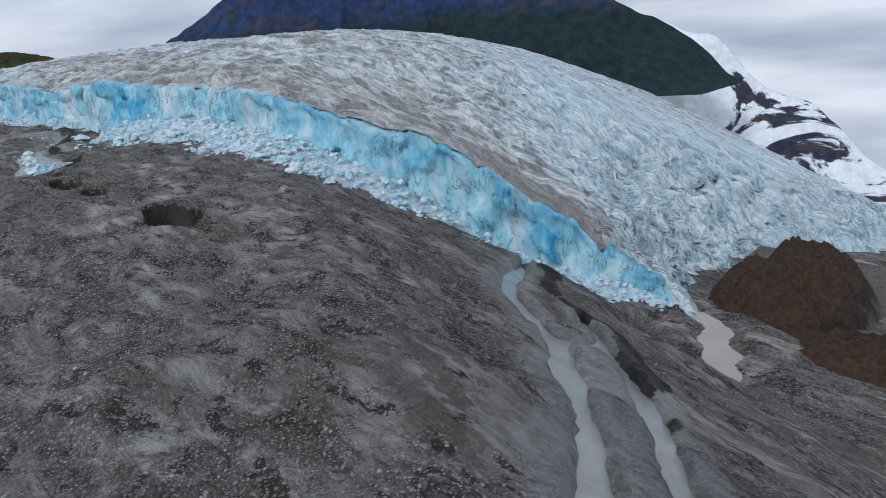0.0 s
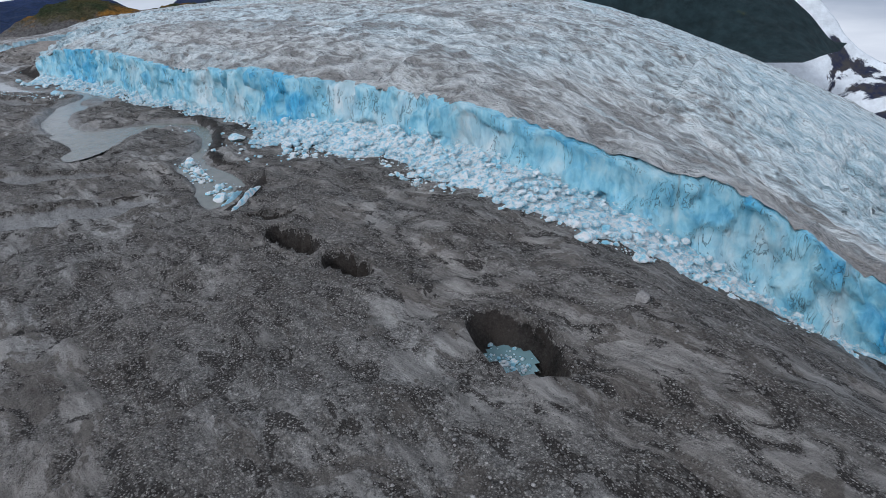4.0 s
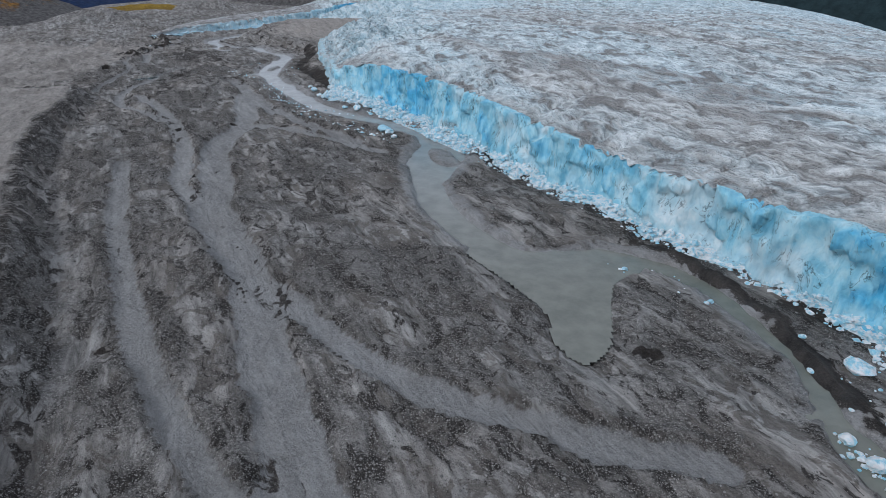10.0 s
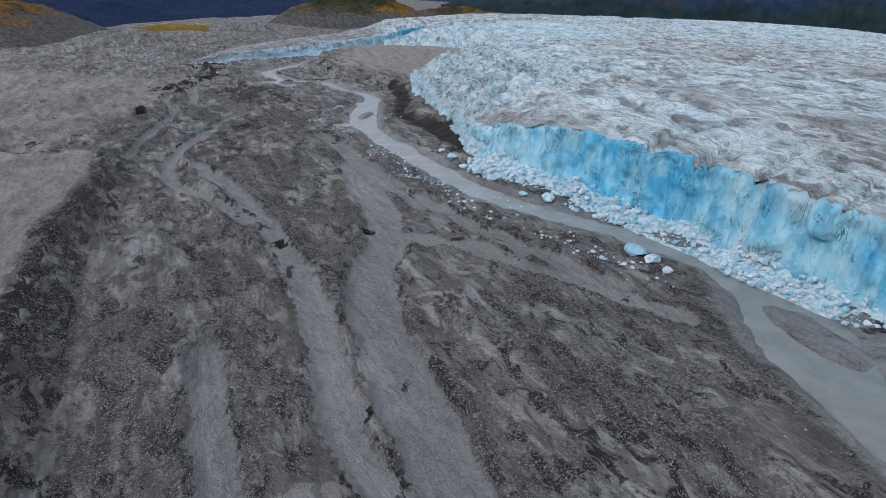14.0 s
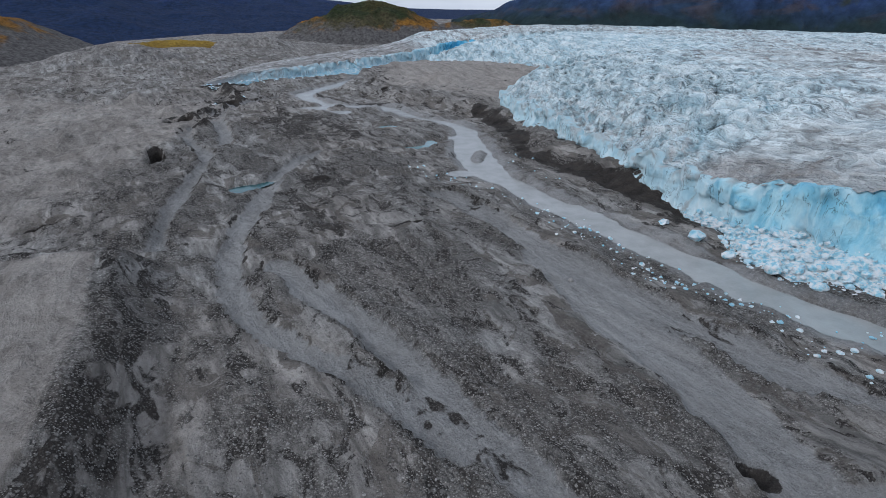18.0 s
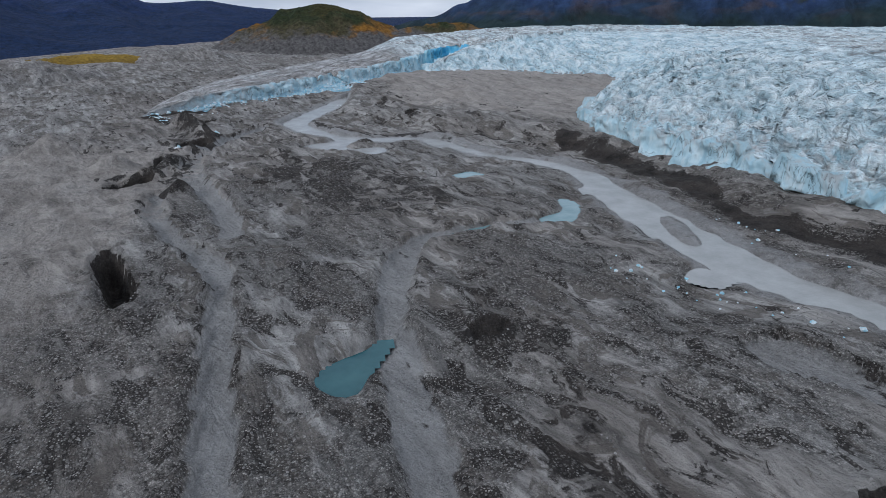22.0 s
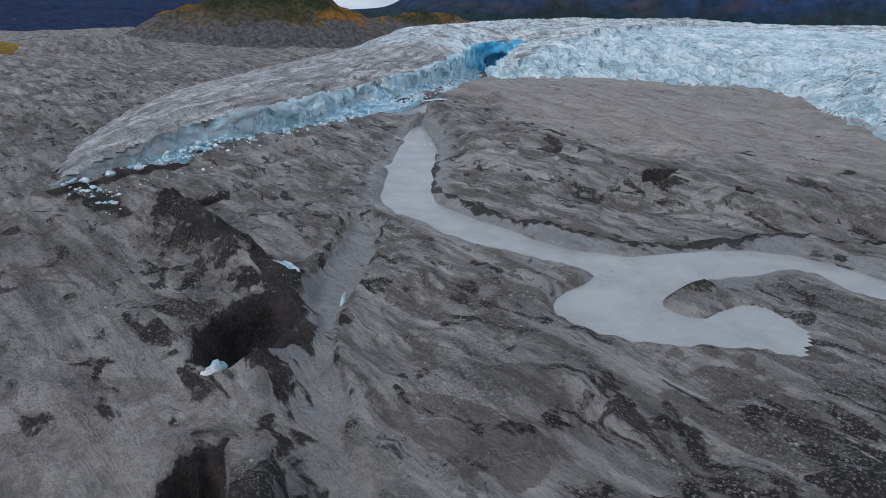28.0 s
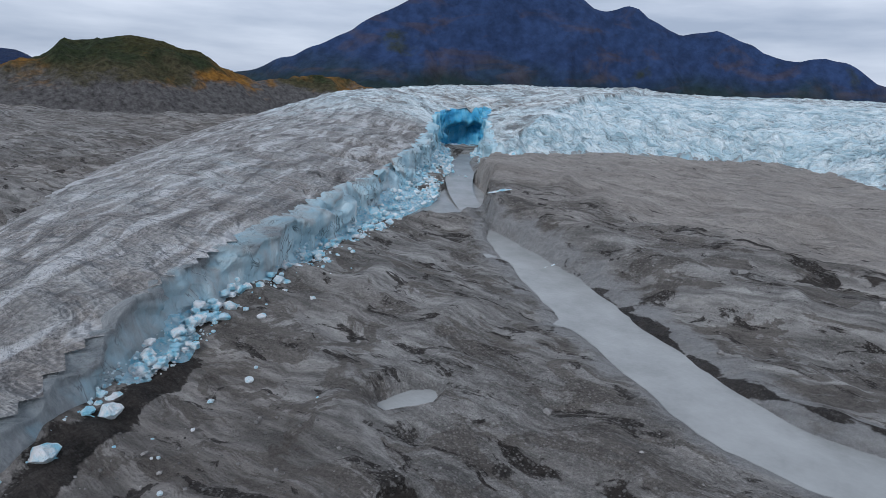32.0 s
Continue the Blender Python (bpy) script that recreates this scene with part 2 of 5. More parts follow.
        base = n.mix(n.math("MULTIPLY", gap, 0.5 if scale > 2 else 0.12), base, (0.05, 0.045, 0.041))
        base = n.mix(n.math("MULTIPLY", body, there), base, n.ramp(tone, (1 - share, (0.17, 0.158, 0.145)), (1 - share * 0.5, (0.28, 0.264, 0.245)), (1.0, (0.48, 0.46, 0.43))))
        bulge = n.math("MULTIPLY", n.math("MULTIPLY", body, there), 0.9 / scale)
        relief = bulge if relief is None else n.math("ADD", relief, bulge)
    # grain is coarse among stones and faint on washed silt
    stony = n.math("ADD", n.math("MULTIPLY", field, 0.75), 0.2, True)
    base = n.mix(stony, base, n.mix(1.0, base, n.ramp(n.noise(1.3, 5, 0.7), (0.38, 0.66), (0.62, 1.34)), "MULTIPLY"))
    base = n.mix(stony, base, n.mix(1.0, base, n.ramp(n.noise(6.0, 4, 0.8), (0.38, 0.62), (0.62, 1.38)), "MULTIPLY"))
    n.color(base)
    n.rough(n.ramp(wet, (0.2, 0.93), (0.9, 0.5)))
    h = n.math("ADD", n.math("MULTIPLY", mid, 1.6), n.math("ADD", n.math("MULTIPLY", fine, 0.35), n.math("ADD", n.math("MULTIPLY", flow, 1.8), n.math("ADD", n.math("MULTIPLY", clump, -1.4), n.math("MULTIPLY", relief, 0.8)))))
    n.bump(h, 1.0, 1.2)
    return n.mat


def ice_top_material():
    """Weathered ice: pale blue-white humps, brown-grey dust in streaks, dark slits, clear blue where it breaks."""
    n = Nodes("weathered_ice", 0.55, 0.4)
    dirt, blue, pale, lobe = n.masks("masks")
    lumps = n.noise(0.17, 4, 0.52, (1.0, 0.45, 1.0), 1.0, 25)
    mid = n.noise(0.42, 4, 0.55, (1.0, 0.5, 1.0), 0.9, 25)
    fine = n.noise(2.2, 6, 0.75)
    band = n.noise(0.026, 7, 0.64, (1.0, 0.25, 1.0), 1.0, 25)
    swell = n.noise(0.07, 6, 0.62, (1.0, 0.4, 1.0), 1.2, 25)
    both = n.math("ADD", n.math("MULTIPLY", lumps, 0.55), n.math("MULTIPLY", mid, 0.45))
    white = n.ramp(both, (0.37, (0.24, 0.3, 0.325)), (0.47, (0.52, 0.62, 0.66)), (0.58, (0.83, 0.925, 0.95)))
    dusty = n.ramp(both, (0.37, (0.15, 0.14, 0.13)), (0.47, (0.39, 0.385, 0.37)), (0.6, (0.75, 0.765, 0.755)))
    c = n.mix(n.ramp(band, (0.36, 0.1), (0.56, 0.95)), white, dusty)
    bl = n.math("ADD", blue, n.math("MULTIPLY", n.math("SUBTRACT", swell, 0.5), 2.2))
    c = n.mix(n.ramp(bl, (0.4, 0.0), (0.85, 0.7)), c, n.ramp(both, (0.38, (0.22, 0.5, 0.64)), (0.58, (0.68, 0.87, 0.93))))
    pa = n.math("ADD", pale, n.math("MULTIPLY", n.math("SUBTRACT", mid, 0.5), 2.0))
    c = n.mix(n.ramp(pa, (0.45, 0.0), (1.0, 0.8)), c, n.ramp(both, (0.38, (0.42, 0.66, 0.77)), (0.58, (0.84, 0.95, 0.98))))
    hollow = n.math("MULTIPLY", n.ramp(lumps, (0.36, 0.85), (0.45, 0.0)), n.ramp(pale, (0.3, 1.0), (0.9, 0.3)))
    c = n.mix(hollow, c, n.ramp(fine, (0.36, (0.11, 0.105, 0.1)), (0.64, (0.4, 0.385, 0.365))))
    di = n.math("ADD", dirt, n.math("MULTIPLY", n.math("SUBTRACT", n.math("ADD", n.math("MULTIPLY", mid, 0.5), n.math("MULTIPLY", swell, 0.5)), 0.5), 2.4))
    c = n.mix(n.ramp(di, (0.42, 0.0), (0.85, 0.8)), c, n.ramp(fine, (0.36, (0.12, 0.106, 0.096)), (0.64, (0.38, 0.35, 0.325))))
    flow = n.noise(0.3, 7, 0.62, (1.0, 0.16, 1.0), 0.6, -40)
    c = n.mix(n.math("MULTIPLY", lobe, n.ramp(flow, (0.52, 0.0), (0.6, 0.85))), c, (0.6, 0.6, 0.6))
    c = n.mix(n.math("MULTIPLY", lobe, n.ramp(flow, (0.38, 0.8), (0.46, 0.0))), c, (0.1, 0.092, 0.086))
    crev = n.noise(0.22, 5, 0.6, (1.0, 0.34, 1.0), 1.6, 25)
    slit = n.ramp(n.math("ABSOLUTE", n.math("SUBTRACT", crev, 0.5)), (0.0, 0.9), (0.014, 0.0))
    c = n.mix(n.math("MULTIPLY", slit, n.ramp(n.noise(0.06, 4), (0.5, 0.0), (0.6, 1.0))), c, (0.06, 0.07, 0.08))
    c = n.mix(1.0, c, n.ramp(fine, (0.38, 0.86), (0.62, 1.12)), "MULTIPLY")
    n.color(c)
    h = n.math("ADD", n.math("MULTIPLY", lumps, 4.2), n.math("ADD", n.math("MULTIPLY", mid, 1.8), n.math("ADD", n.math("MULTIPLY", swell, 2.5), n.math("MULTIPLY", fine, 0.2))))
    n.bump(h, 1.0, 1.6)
    return n.mat


def ice_cliff_material():
    n = Nodes("blue_cliff_ice", 0.35, 0.5)
    dirt, blue, low, _ = n.masks("masks")
    streak = n.noise(0.3, 6, 0.58, (1.0, 1.0, 0.26), 1.0)
    patch = n.noise(0.075, 5)
    fine = n.noise(1.5, 6, 0.72, (1.0, 1.0, 0.4))
    streak = n.math("ADD", n.math("MULTIPLY", streak, 0.55), n.math("MULTIPLY", n.noise(0.22, 5, 0.55), 0.45))
    cyan = n.ramp(streak, (0.38, (0.16, 0.46, 0.63)), (0.5, (0.33, 0.66, 0.8)), (0.6, (0.52, 0.79, 0.88)))
    pale = n.ramp(streak, (0.36, (0.36, 0.57, 0.67)), (0.5, (0.55, 0.74, 0.81)), (0.63, (0.77, 0.87, 0.9)))
    deep = n.ramp(streak, (0.36, (0.02, 0.24, 0.52)), (0.5, (0.1, 0.5, 0.78)), (0.63, (0.28, 0.68, 0.88)))
    bl = n.math("ADD", blue, n.math("MULTIPLY", n.math("SUBTRACT", patch, 0.5), 1.6))
    c = n.mix(n.ramp(bl, (0.05, 0.0), (0.35, 1.0)), pale, cyan)
    c = n.mix(n.ramp(bl, (0.5, 0.0), (0.85, 0.95)), c, deep)
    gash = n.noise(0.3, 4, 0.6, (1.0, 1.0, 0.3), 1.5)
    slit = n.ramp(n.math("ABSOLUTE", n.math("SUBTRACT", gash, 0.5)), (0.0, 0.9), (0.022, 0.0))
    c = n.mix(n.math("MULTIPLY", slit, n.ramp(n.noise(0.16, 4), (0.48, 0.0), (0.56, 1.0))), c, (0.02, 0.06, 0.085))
    di = n.math("ADD", dirt, n.math("MULTIPLY", n.math("SUBTRACT", streak, 0.5), 1.6))
    c = n.mix(n.ramp(di, (0.45, 0.0), (0.9, 0.85)), c, n.ramp(fine, (0.3, (0.12, 0.115, 0.11)), (0.7, (0.34, 0.335, 0.33))))
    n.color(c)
    h = n.math("ADD", n.math("MULTIPLY", streak, 1.8), n.math("MULTIPLY", fine, 0.7))
    n.bump(h, 0.9, 0.9)
    return n.mat


def rubble_material(name="ice_rubble", blue=0.35):
    n = Nodes(name, 0.38, 0.5)
    rnd = n.node("ShaderNodeObjectInfo").outputs["Random"]
    isl = n.node("ShaderNodeNewGeometry").outputs["Random Per Island"]
    mixv = n.math("FRACT", n.math("ADD", rnd, isl))
    a = n.noise(0.9, 5, 0.6)
    # blue shadow in the hollows is painted in at the low end
    c = n.ramp(a, (0.4, (0.36, 0.7, 0.84)), (0.48, (0.74, 0.88, 0.93)), (0.58, (0.95, 0.965, 0.97)))
    c = n.mix(n.ramp(mixv, (1.0 - blue, 0.0), (1.0, 0.75)), c, (0.25, 0.62, 0.8))
    n.color(c)
    n.bump(n.math("ADD", n.math("MULTIPLY", a, 2.0), n.noise(3.0, 5, 0.7)), 0.9, 0.5)
    return n.mat


def water_material(name, shallow, deep, rough=0.12, ripple=0.15, silt=None):
    """Opaque glacial water; silt gives the two colours of the reach south of the bend."""
    n = Nodes(name, rough, 0.5)
    if silt:
        y = n.node("ShaderNodeSeparateXYZ", Vector=n.pos).outputs["Y"]
        k = n.ramp(n.math("DIVIDE", n.math("SUBTRACT", y, 120.0), 160.0), (0.0, 0.0), (1.0, 1.0))
        shallow, deep = n.mix(k, silt[0], shallow), n.mix(k, silt[1], deep)
    a = n.noise(0.18, 4, 0.6)
    b = n.noise(1.4, 4, 0.6)
    n.color(n.mix(n.ramp(b, (0.35, 0.0), (0.75, 0.35)), n.mix(n.ramp(a, (0.35, 0.0), (0.65, 1.0)), shallow, deep), shallow))
    n.bump(n.noise(2.2, 3, 0.6), ripple, 0.08)
    return n.mat


def slope_material(name, low, high, top, bands, scale=1.0):
    """Far vegetated or rocky slopes: low and high ground colours over height bands."""
    n = Nodes(name, 0.95, 0.15)
    z = n.node("ShaderNodeSeparateXYZ", Vector=n.pos).outputs["Z"]
    patch = n.noise(0.012 * scale, 6, 0.62)
    fine = n.noise(0.07 * scale, 5, 0.65)
    zz = n.math("ADD", n.math("DIVIDE", n.math("SUBTRACT", z, bands[0]), bands[1] - bands[0]), n.math("MULTIPLY", n.math("SUBTRACT", patch, 0.5), 1.1))
    c = n.mix(n.ramp(zz, (0.25, 0.0), (0.6, 1.0)), low, high)
    c = n.mix(n.ramp(zz, (0.75, 0.0), (1.0, 1.0)), c, top)
    c = n.mix(1.0, c, n.ramp(fine, (0.3, 0.55), (0.7, 1.45)), "MULTIPLY")
    n.color(c)
    n.bump(n.math("ADD", n.math("MULTIPLY", patch, 2.0), fine), 0.8, 12.0 / scale)
    return n.mat


GRAVEL, ICE_TOP, ICE_CLIFF = gravel_material(), ice_top_material(), ice_cliff_material()
RUBBLE = rubble_material()
RIVER = water_material("silty_water", (0.36, 0.365, 0.355), (0.27, 0.275, 0.266), 0.25, 0.4, ((0.185, 0.187, 0.158), (0.125, 0.13, 0.108)))
STREAM = water_material("milky_stream", (0.36, 0.362, 0.35), (0.27, 0.273, 0.264), 0.25, 0.5)
LAGOON = water_material("green_grey_water", (0.165, 0.168, 0.14), (0.115, 0.122, 0.1), 0.18, 0.25)
SILT_WATER = water_material("pale_silt_water", (0.38, 0.35, 0.32), (0.33, 0.3, 0.275), 0.3, 0.1)
TEAL = water_material("teal_meltwater", (0.035, 0.12, 0.13), (0.01, 0.07, 0.085), 0.12, 0.1)
PALE_TEAL = water_material("pale_meltwater", (0.22, 0.33, 0.345), (0.14, 0.25, 0.27), 0.14, 0.1)


def part(name, me, material, parent=None, label=""):
    """A mesh as one object, under a thing or part if given."""
    ob = new(name, me)
    if material is not None and not me.materials:
        me.materials.append(material)
    if parent is not None:
        ob.parent = parent
    if label:
        ob["label"] = label
    return ob


# ---- the plan ----
# Ice edge, from the south-eastern toe along the west front, round the bay, to the cave, then the small lobe and its back:
# x, y, cliff height, extra rise behind it, width of the rubble apron
FRONT = [
    (184, -47, -1, 14, 0), (183, -41, 4, 13, 4), (178, -34, 9, 11, 6), (170, -27, 14, 8, 7), (160, -21, 16, 7, 7), (150, -15, 18, 6, 7), (142, -9, 19, 5, 10),
    (133, -2, 17, 5, 17), (121, 10, 14, 5, 18), (109, 30, 12.5, 5, 12), (101, 52, 13, 4, 15), (90, 71, 14, 4, 18), (76, 88, 15, 4, 13), (65, 108, 16, 4, 7),
    (51, 132, 15, 4, 4.5), (36, 160, 14, 4, 6.5), (18, 196, 15, 4, 8), (4, 224, 17, 3, 8.5), (-9, 248, 18, 3, 8), (-23, 271, 18, 3, 10),
    (-40, 297, 17, 3, 11), (-52, 312, 14, 5, 12), (-60, 330, 9, 8, 5), (-65, 349, 8, 12, 0), (-72, 373, 8, 13, 0), (-78, 401, 8, 13, 0),
    (-83, 427, 8, 13, 0), (-87, 456, 8, 13, 0), (-88, 484, 7, 14, 0), (-77, 512, 6, 15, 0), (-54, 546, 4, 16, 0), (-35, 576, 3, 16, 0),
    (-24, 605, 3, 15, 0), (-36, 626, 3, 15, 0), (-65, 637, 3, 15, 0), (-95, 644, 3, 15, 0), (-118, 651, 4, 11, 2), (-109, 670, 8, 8, 3),
    (-94, 692, 12, 5, 3), (-82, 709, 16, 4, 2), (-97, 713, 14, 4, 3), (-113, 696, 11, 3.5, 5), (-131, 671, 9, 2.5, 7), (-151, 645, 7.6, 2.5, 7),
    (-175, 616, 6.6, 2.5, 6.5), (-195, 598, 6.2, 2.5, 5), (-210, 584, 5.8, 2, 4), (-222, 572, 5.2, 2, 3), (-233, 557, 4, 2, 3), (-242, 541, 2, 4, 2),
]
BACK = [
    (-247, 553), (-247, 580), (-242, 612), (-230, 650), (-212, 695), (-188, 755), (-158, 825), (-110, 885), (-30, 925), (70, 965), (200, 1020), (380, 1010),
    (540, 960), (625, 860), (635, 640), (630, 430), (600, 250), (540, 120), (440, 40), (350, 10), (300, 6), (262, -4), (236, -14), (220, -23), (208, -29), (197, -36), (190, -46),
]
FRONT_S = smooth_line(FRONT, n=8)
OUTLINE = np.concatenate([FRONT_S[:, :2], np.array(BACK, float)])
TERRACE = [(-330, 305), (-196, 293), (-178, 299), (-169, 278), (-162, 255), (-157, 232), (-143, 200), (-124, 164), (-98, 118), (-76, 76), (-62, 45), (-60, -40), (-330, -60)]
PLATEAU = [
    (-166, 592), (-170, 560), (-172, 545), (-166, 527), (-151, 517), (-140, 500), (-118, 489), (-103, 470), (-93, 448), (-90, 425), (-91, 394), (-81, 374),
    (-75, 354), (-66, 338), (-40, 350), (-50, 420), (-60, 500), (0, 560), (20, 640), (-90, 670), (-136, 640), (-150, 615),
]
# Rivers: x, y, half width
MAIN_RIVER = [
    (-100, 690, 2), (-133, 650, 1.6), (-152, 622, 0.5), (-164, 596, 0.5), (-168, 585, 3.0), (-173, 568, 5), (-181, 547, 5), (-186, 531, 5), (-182, 516, 4.5), (-174, 502, 4),
    (-165, 494, 4.5), (-153, 492, 5), (-141, 490, 4.5), (-135, 476, 4.2), (-125, 461, 4.2), (-113, 451, 4), (-108, 434, 4), (-108, 411, 6), (-108, 388, 7),
    (-102, 366, 5), (-95, 347, 5), (-84, 327, 5), (-73, 306, 5), (-62, 287, 5), (-47, 271, 5), (-34, 260, 4.5), (-21, 247, 4), (-11, 233, 6), (-9, 217, 11),
    (-11, 200, 9.5), (-14, 183, 5), (-10, 162, 5), (-4, 147, 4.2), (5, 135, 3.4), (13, 131, 3.4), (24, 134, 3), (33, 132, 2.4), (41, 124, 2.2), (46, 112, 2.0), (48, 100, 1.8),
    (48, 88, 1.6), (46.5, 79, 1.8), (46.5, 71, 2.2),
]
SOUTH_RIVER = [(163, -16, 1.0), (151, -36, 1.0), (141, -51, 1.1), (135, -63, 1.2), (133, -71, 1.1), (132, -77, 1.1), (131, -83, 1.2), (128, -89, 1.1), (125.5, -95, 1.1), (122.5, -101, 1.1), (119, -107, 1.1), (112, -118, 1.2), (103, -134, 1.2)]
SOUTH_FORK = [(145, -66, 0.9), (143, -73, 1.0), (139.5, -81, 1.0), (136.5, -89, 1.0), (133, -96, 1.0), (129.5, -102, 1.0), (125, -109, 1.0), (115, -124, 1.1)]
SOUTH_LINK = [(131, -81, 1.0), (136, -80, 0.9), (140, -78, 0.9)]
ISLANDS = [(-107, 394, 2.6, 9, -10), (-8, 210, 5.0, 12.0, 12), (-133, 466, 1.2, 4, 30), (-124, 456, 1.2, 3.5, 40)]
# Standing pools: outline, water
POOLS = {
    "lagoon": ([(-4, 137), (1, 126), (6.5, 116), (9.5, 107), (8.5, 101), (12, 94), (17.5, 99), (21, 110), (25, 121), (33, 127), (29, 134), (12, 135)], "RIVER"),
    "ice_pool": ([(44, 77), (43, 68), (48.4, 52), (50.2, 40), (53, 31.5), (56.2, 35.7), (56.7, 42), (59.5, 45.1), (55.5, 56.2), (49.4, 68.6), (47.4, 76)], "LAGOON"),
    "river_bay": ([(-180, 487), (-180, 479), (-175, 475), (-168, 473), (-163, 470), (-157, 474), (-158, 480), (-166, 479), (-168, 484), (-160, 488), (-166, 493)], "RIVER"),
    "bank_pool": ([(-117.6, 373.6), (-114, 376.4), (-111, 372), (-114.6, 369.6), (-117.4, 371)], "RIVER"),
    "teal_pond": ([(-173.6, 352.8), (-173.6, 356), (-170.2, 359), (-165.6, 361.8), (-167.8, 357), (-169.6, 352), (-171.8, 351.4)], "TEAL"),
    "crescent_pond": ([(-131.4, 404.6), (-128.6, 402), (-125, 403), (-121.4, 409.3), (-120.4, 414.8), (-122.2, 417), (-123.6, 411.5), (-125.4, 408.2), (-128.4, 406.6)], "PALE"),
    "slot_pond": ([(-150.2, 398.2), (-146.6, 397.6), (-141.8, 400.2), (-139.4, 403.6), (-145, 401.2)], "TEAL2"),
    "oval_pond": ([(-141.8, 441.4), (-137.4, 445.2), (-134.6, 442.4), (-135.8, 439.2), (-140, 438.2)], "PALE"),
    "mud_pond": ([(-212.2, 547.8), (-209, 548.6), (-206.6, 547.4), (-208.6, 546), (-211, 546.4)], "RIVER"),
    "silt_pool": ([(188, -44), (188.5, -49), (188, -54), (184, -61), (178, -67), (172, -71), (169.5, -69), (172, -65), (176, -60), (180.5, -54.5), (183.5, -49.5)], "SILT"),
    "cave_pool": ([(-178, 607), (-161, 622), (-148, 635), (-138, 650), (-121, 677), (-105, 697), (-101, 694), (-116, 672), (-128, 652), (-139, 632), (-146, 620), (-158, 609), (-168, 605)], "RIVER"),
    "kettle_pond": ([(88.0, -32.6), (90.3, -31.8), (92.3, -33.8), (91.8, -36.8), (89.4, -38.4), (87.6, -36.2)], "TEAL2"),
}
WATERS = {"LAGOON": LAGOON, "RIVER": RIVER, "TEAL": TEAL, "TEAL2": PALE_TEAL, "PALE": PALE_TEAL, "SILT": SILT_WATER}
# Dry channels: points and half width
DRY = [
    ([(-151, 305), (-130, 277), (-111, 245), (-98, 216), (-92, 197), (-87, 181), (-79, 168), (-67, 146), (-55, 128), (-41, 112), (-29, 99), (-14, 86), (6, 76), (24, 70)], 3.2),
    ([(-103, 312), (-94, 281), (-87, 251), (-89, 231), (-86, 210), (-80, 192), (-74, 173), (-66, 152), (-50, 118), (-40, 92), (-31, 68), (-18, 52), (-6, 45), (8, 40), (22, 39), (36, 41)], 5.0),
    ([(-87, 251), (-71, 246), (-57, 235), (-44, 226), (-30, 215)], 3.0),
    ([(-112, 200), (-92, 152), (-72, 113), (-57, 88), (-46, 73), (-35, 58), (-27, 42)], 3.0),
    ([(-128, 402), (-140, 401), (-155, 396), (-162, 384), (-165, 362), (-164, 340), (-163, 320), (-160, 304), (-154, 290), (-145, 279), (-133, 270), (-122, 258)], 2.6),
    ([(-197, 516), (-203, 500), (-208, 487), (-210, 472), (-209, 458), (-205, 443), (-199, 430), (-194, 417), (-190, 402)], 3.0),
    ([(-205, 443), (-210, 425), (-200, 402), (-190, 385), (-186, 360), (-182, 335), (-176, 312)], 2.2),
    ([(-120, 350), (-108, 330), (-96, 305), (-84, 282), (-66, 258), (-52, 240), (-40, 226)], 4.0),
]
# Pits and hollows: x, y, half length, half width, turn, depth
PITS = [
    (90.2, -36.6, 6.6, 4.1, -76, 3.4), (64, 19.5, 4.8, 2.2, -20, 2.4), (67.5, 6, 7.5, 2.6, -65, 3.4), (75, -8, 6.0, 2.4, -66, 3.8),
    (-205, 385.5, 12.5, 2.3, -67, 5.0), (-219.5, 442, 6.0, 2.8, 48, 4.5), (-218, 464, 7.0, 2.0, 88, 4.0), (-142, 519, 3.2, 1.5, -10, 2.4), (-134, 507, 1.8, 1.2, -20, 2.0),
    (-111, 246, 2.2, 1.3, -60, 1.4), (-92, 254, 2.0, 1.6, 0, 1.2), (-153, 361, 2.6, 2.0, 20, 1.1), (-128, 327, 2.6, 1.8, 30, 1.1), (-214, 487, 6.5, 4.5, 60, 4.2), (-204, 325, 2.6, 1.6, 60, 2.0),
    (-189, 438, 2.0, 1.6, 0, 1.0), (-70, 98, 1.4, 1.0, 0, 1.2), (24, 96, 2.2, 1.4, -30, 0.9), (-219, 534, 3.5, 1.6, 30, 1.8),
]
# Mounds and ridges: x, y, half length, half width, turn, height
MOUNDS = [
    (-150, 545, 20, 5, -65, 2.2), (-128, 530, 22, 6, -60, 2.4), (-118, 560, 20, 7, -40, 2.6), (-140, 600, 14, 5, 40, 2.0), (-196, 560, 10, 4, 20, 1.2), (-190, 470, 12, 4, -35, 1.4), (-172, 452, 14, 4, -30, 1.3),
    (-224, 521, 9, 5, -52, 5.0), (-216, 503, 9, 4, -58, 2.5), (-228, 458, 8, 5, 60, 3.0), (-212, 478, 6, 3.5, 75, 1.5), (-216, 448, 6, 4, 70, 2.0),
    (-232, 333, 14, 7, 30, 3.0), (-214, 300, 16, 6, 20, 2.0), (-238, 400, 18, 8, 70, 3.5), (-250, 480, 16, 9, 70, 4.0), (-160, 610, 10, 3, 60, 1.8), (-146, 560, 16, 6, -70, 1.5),
]
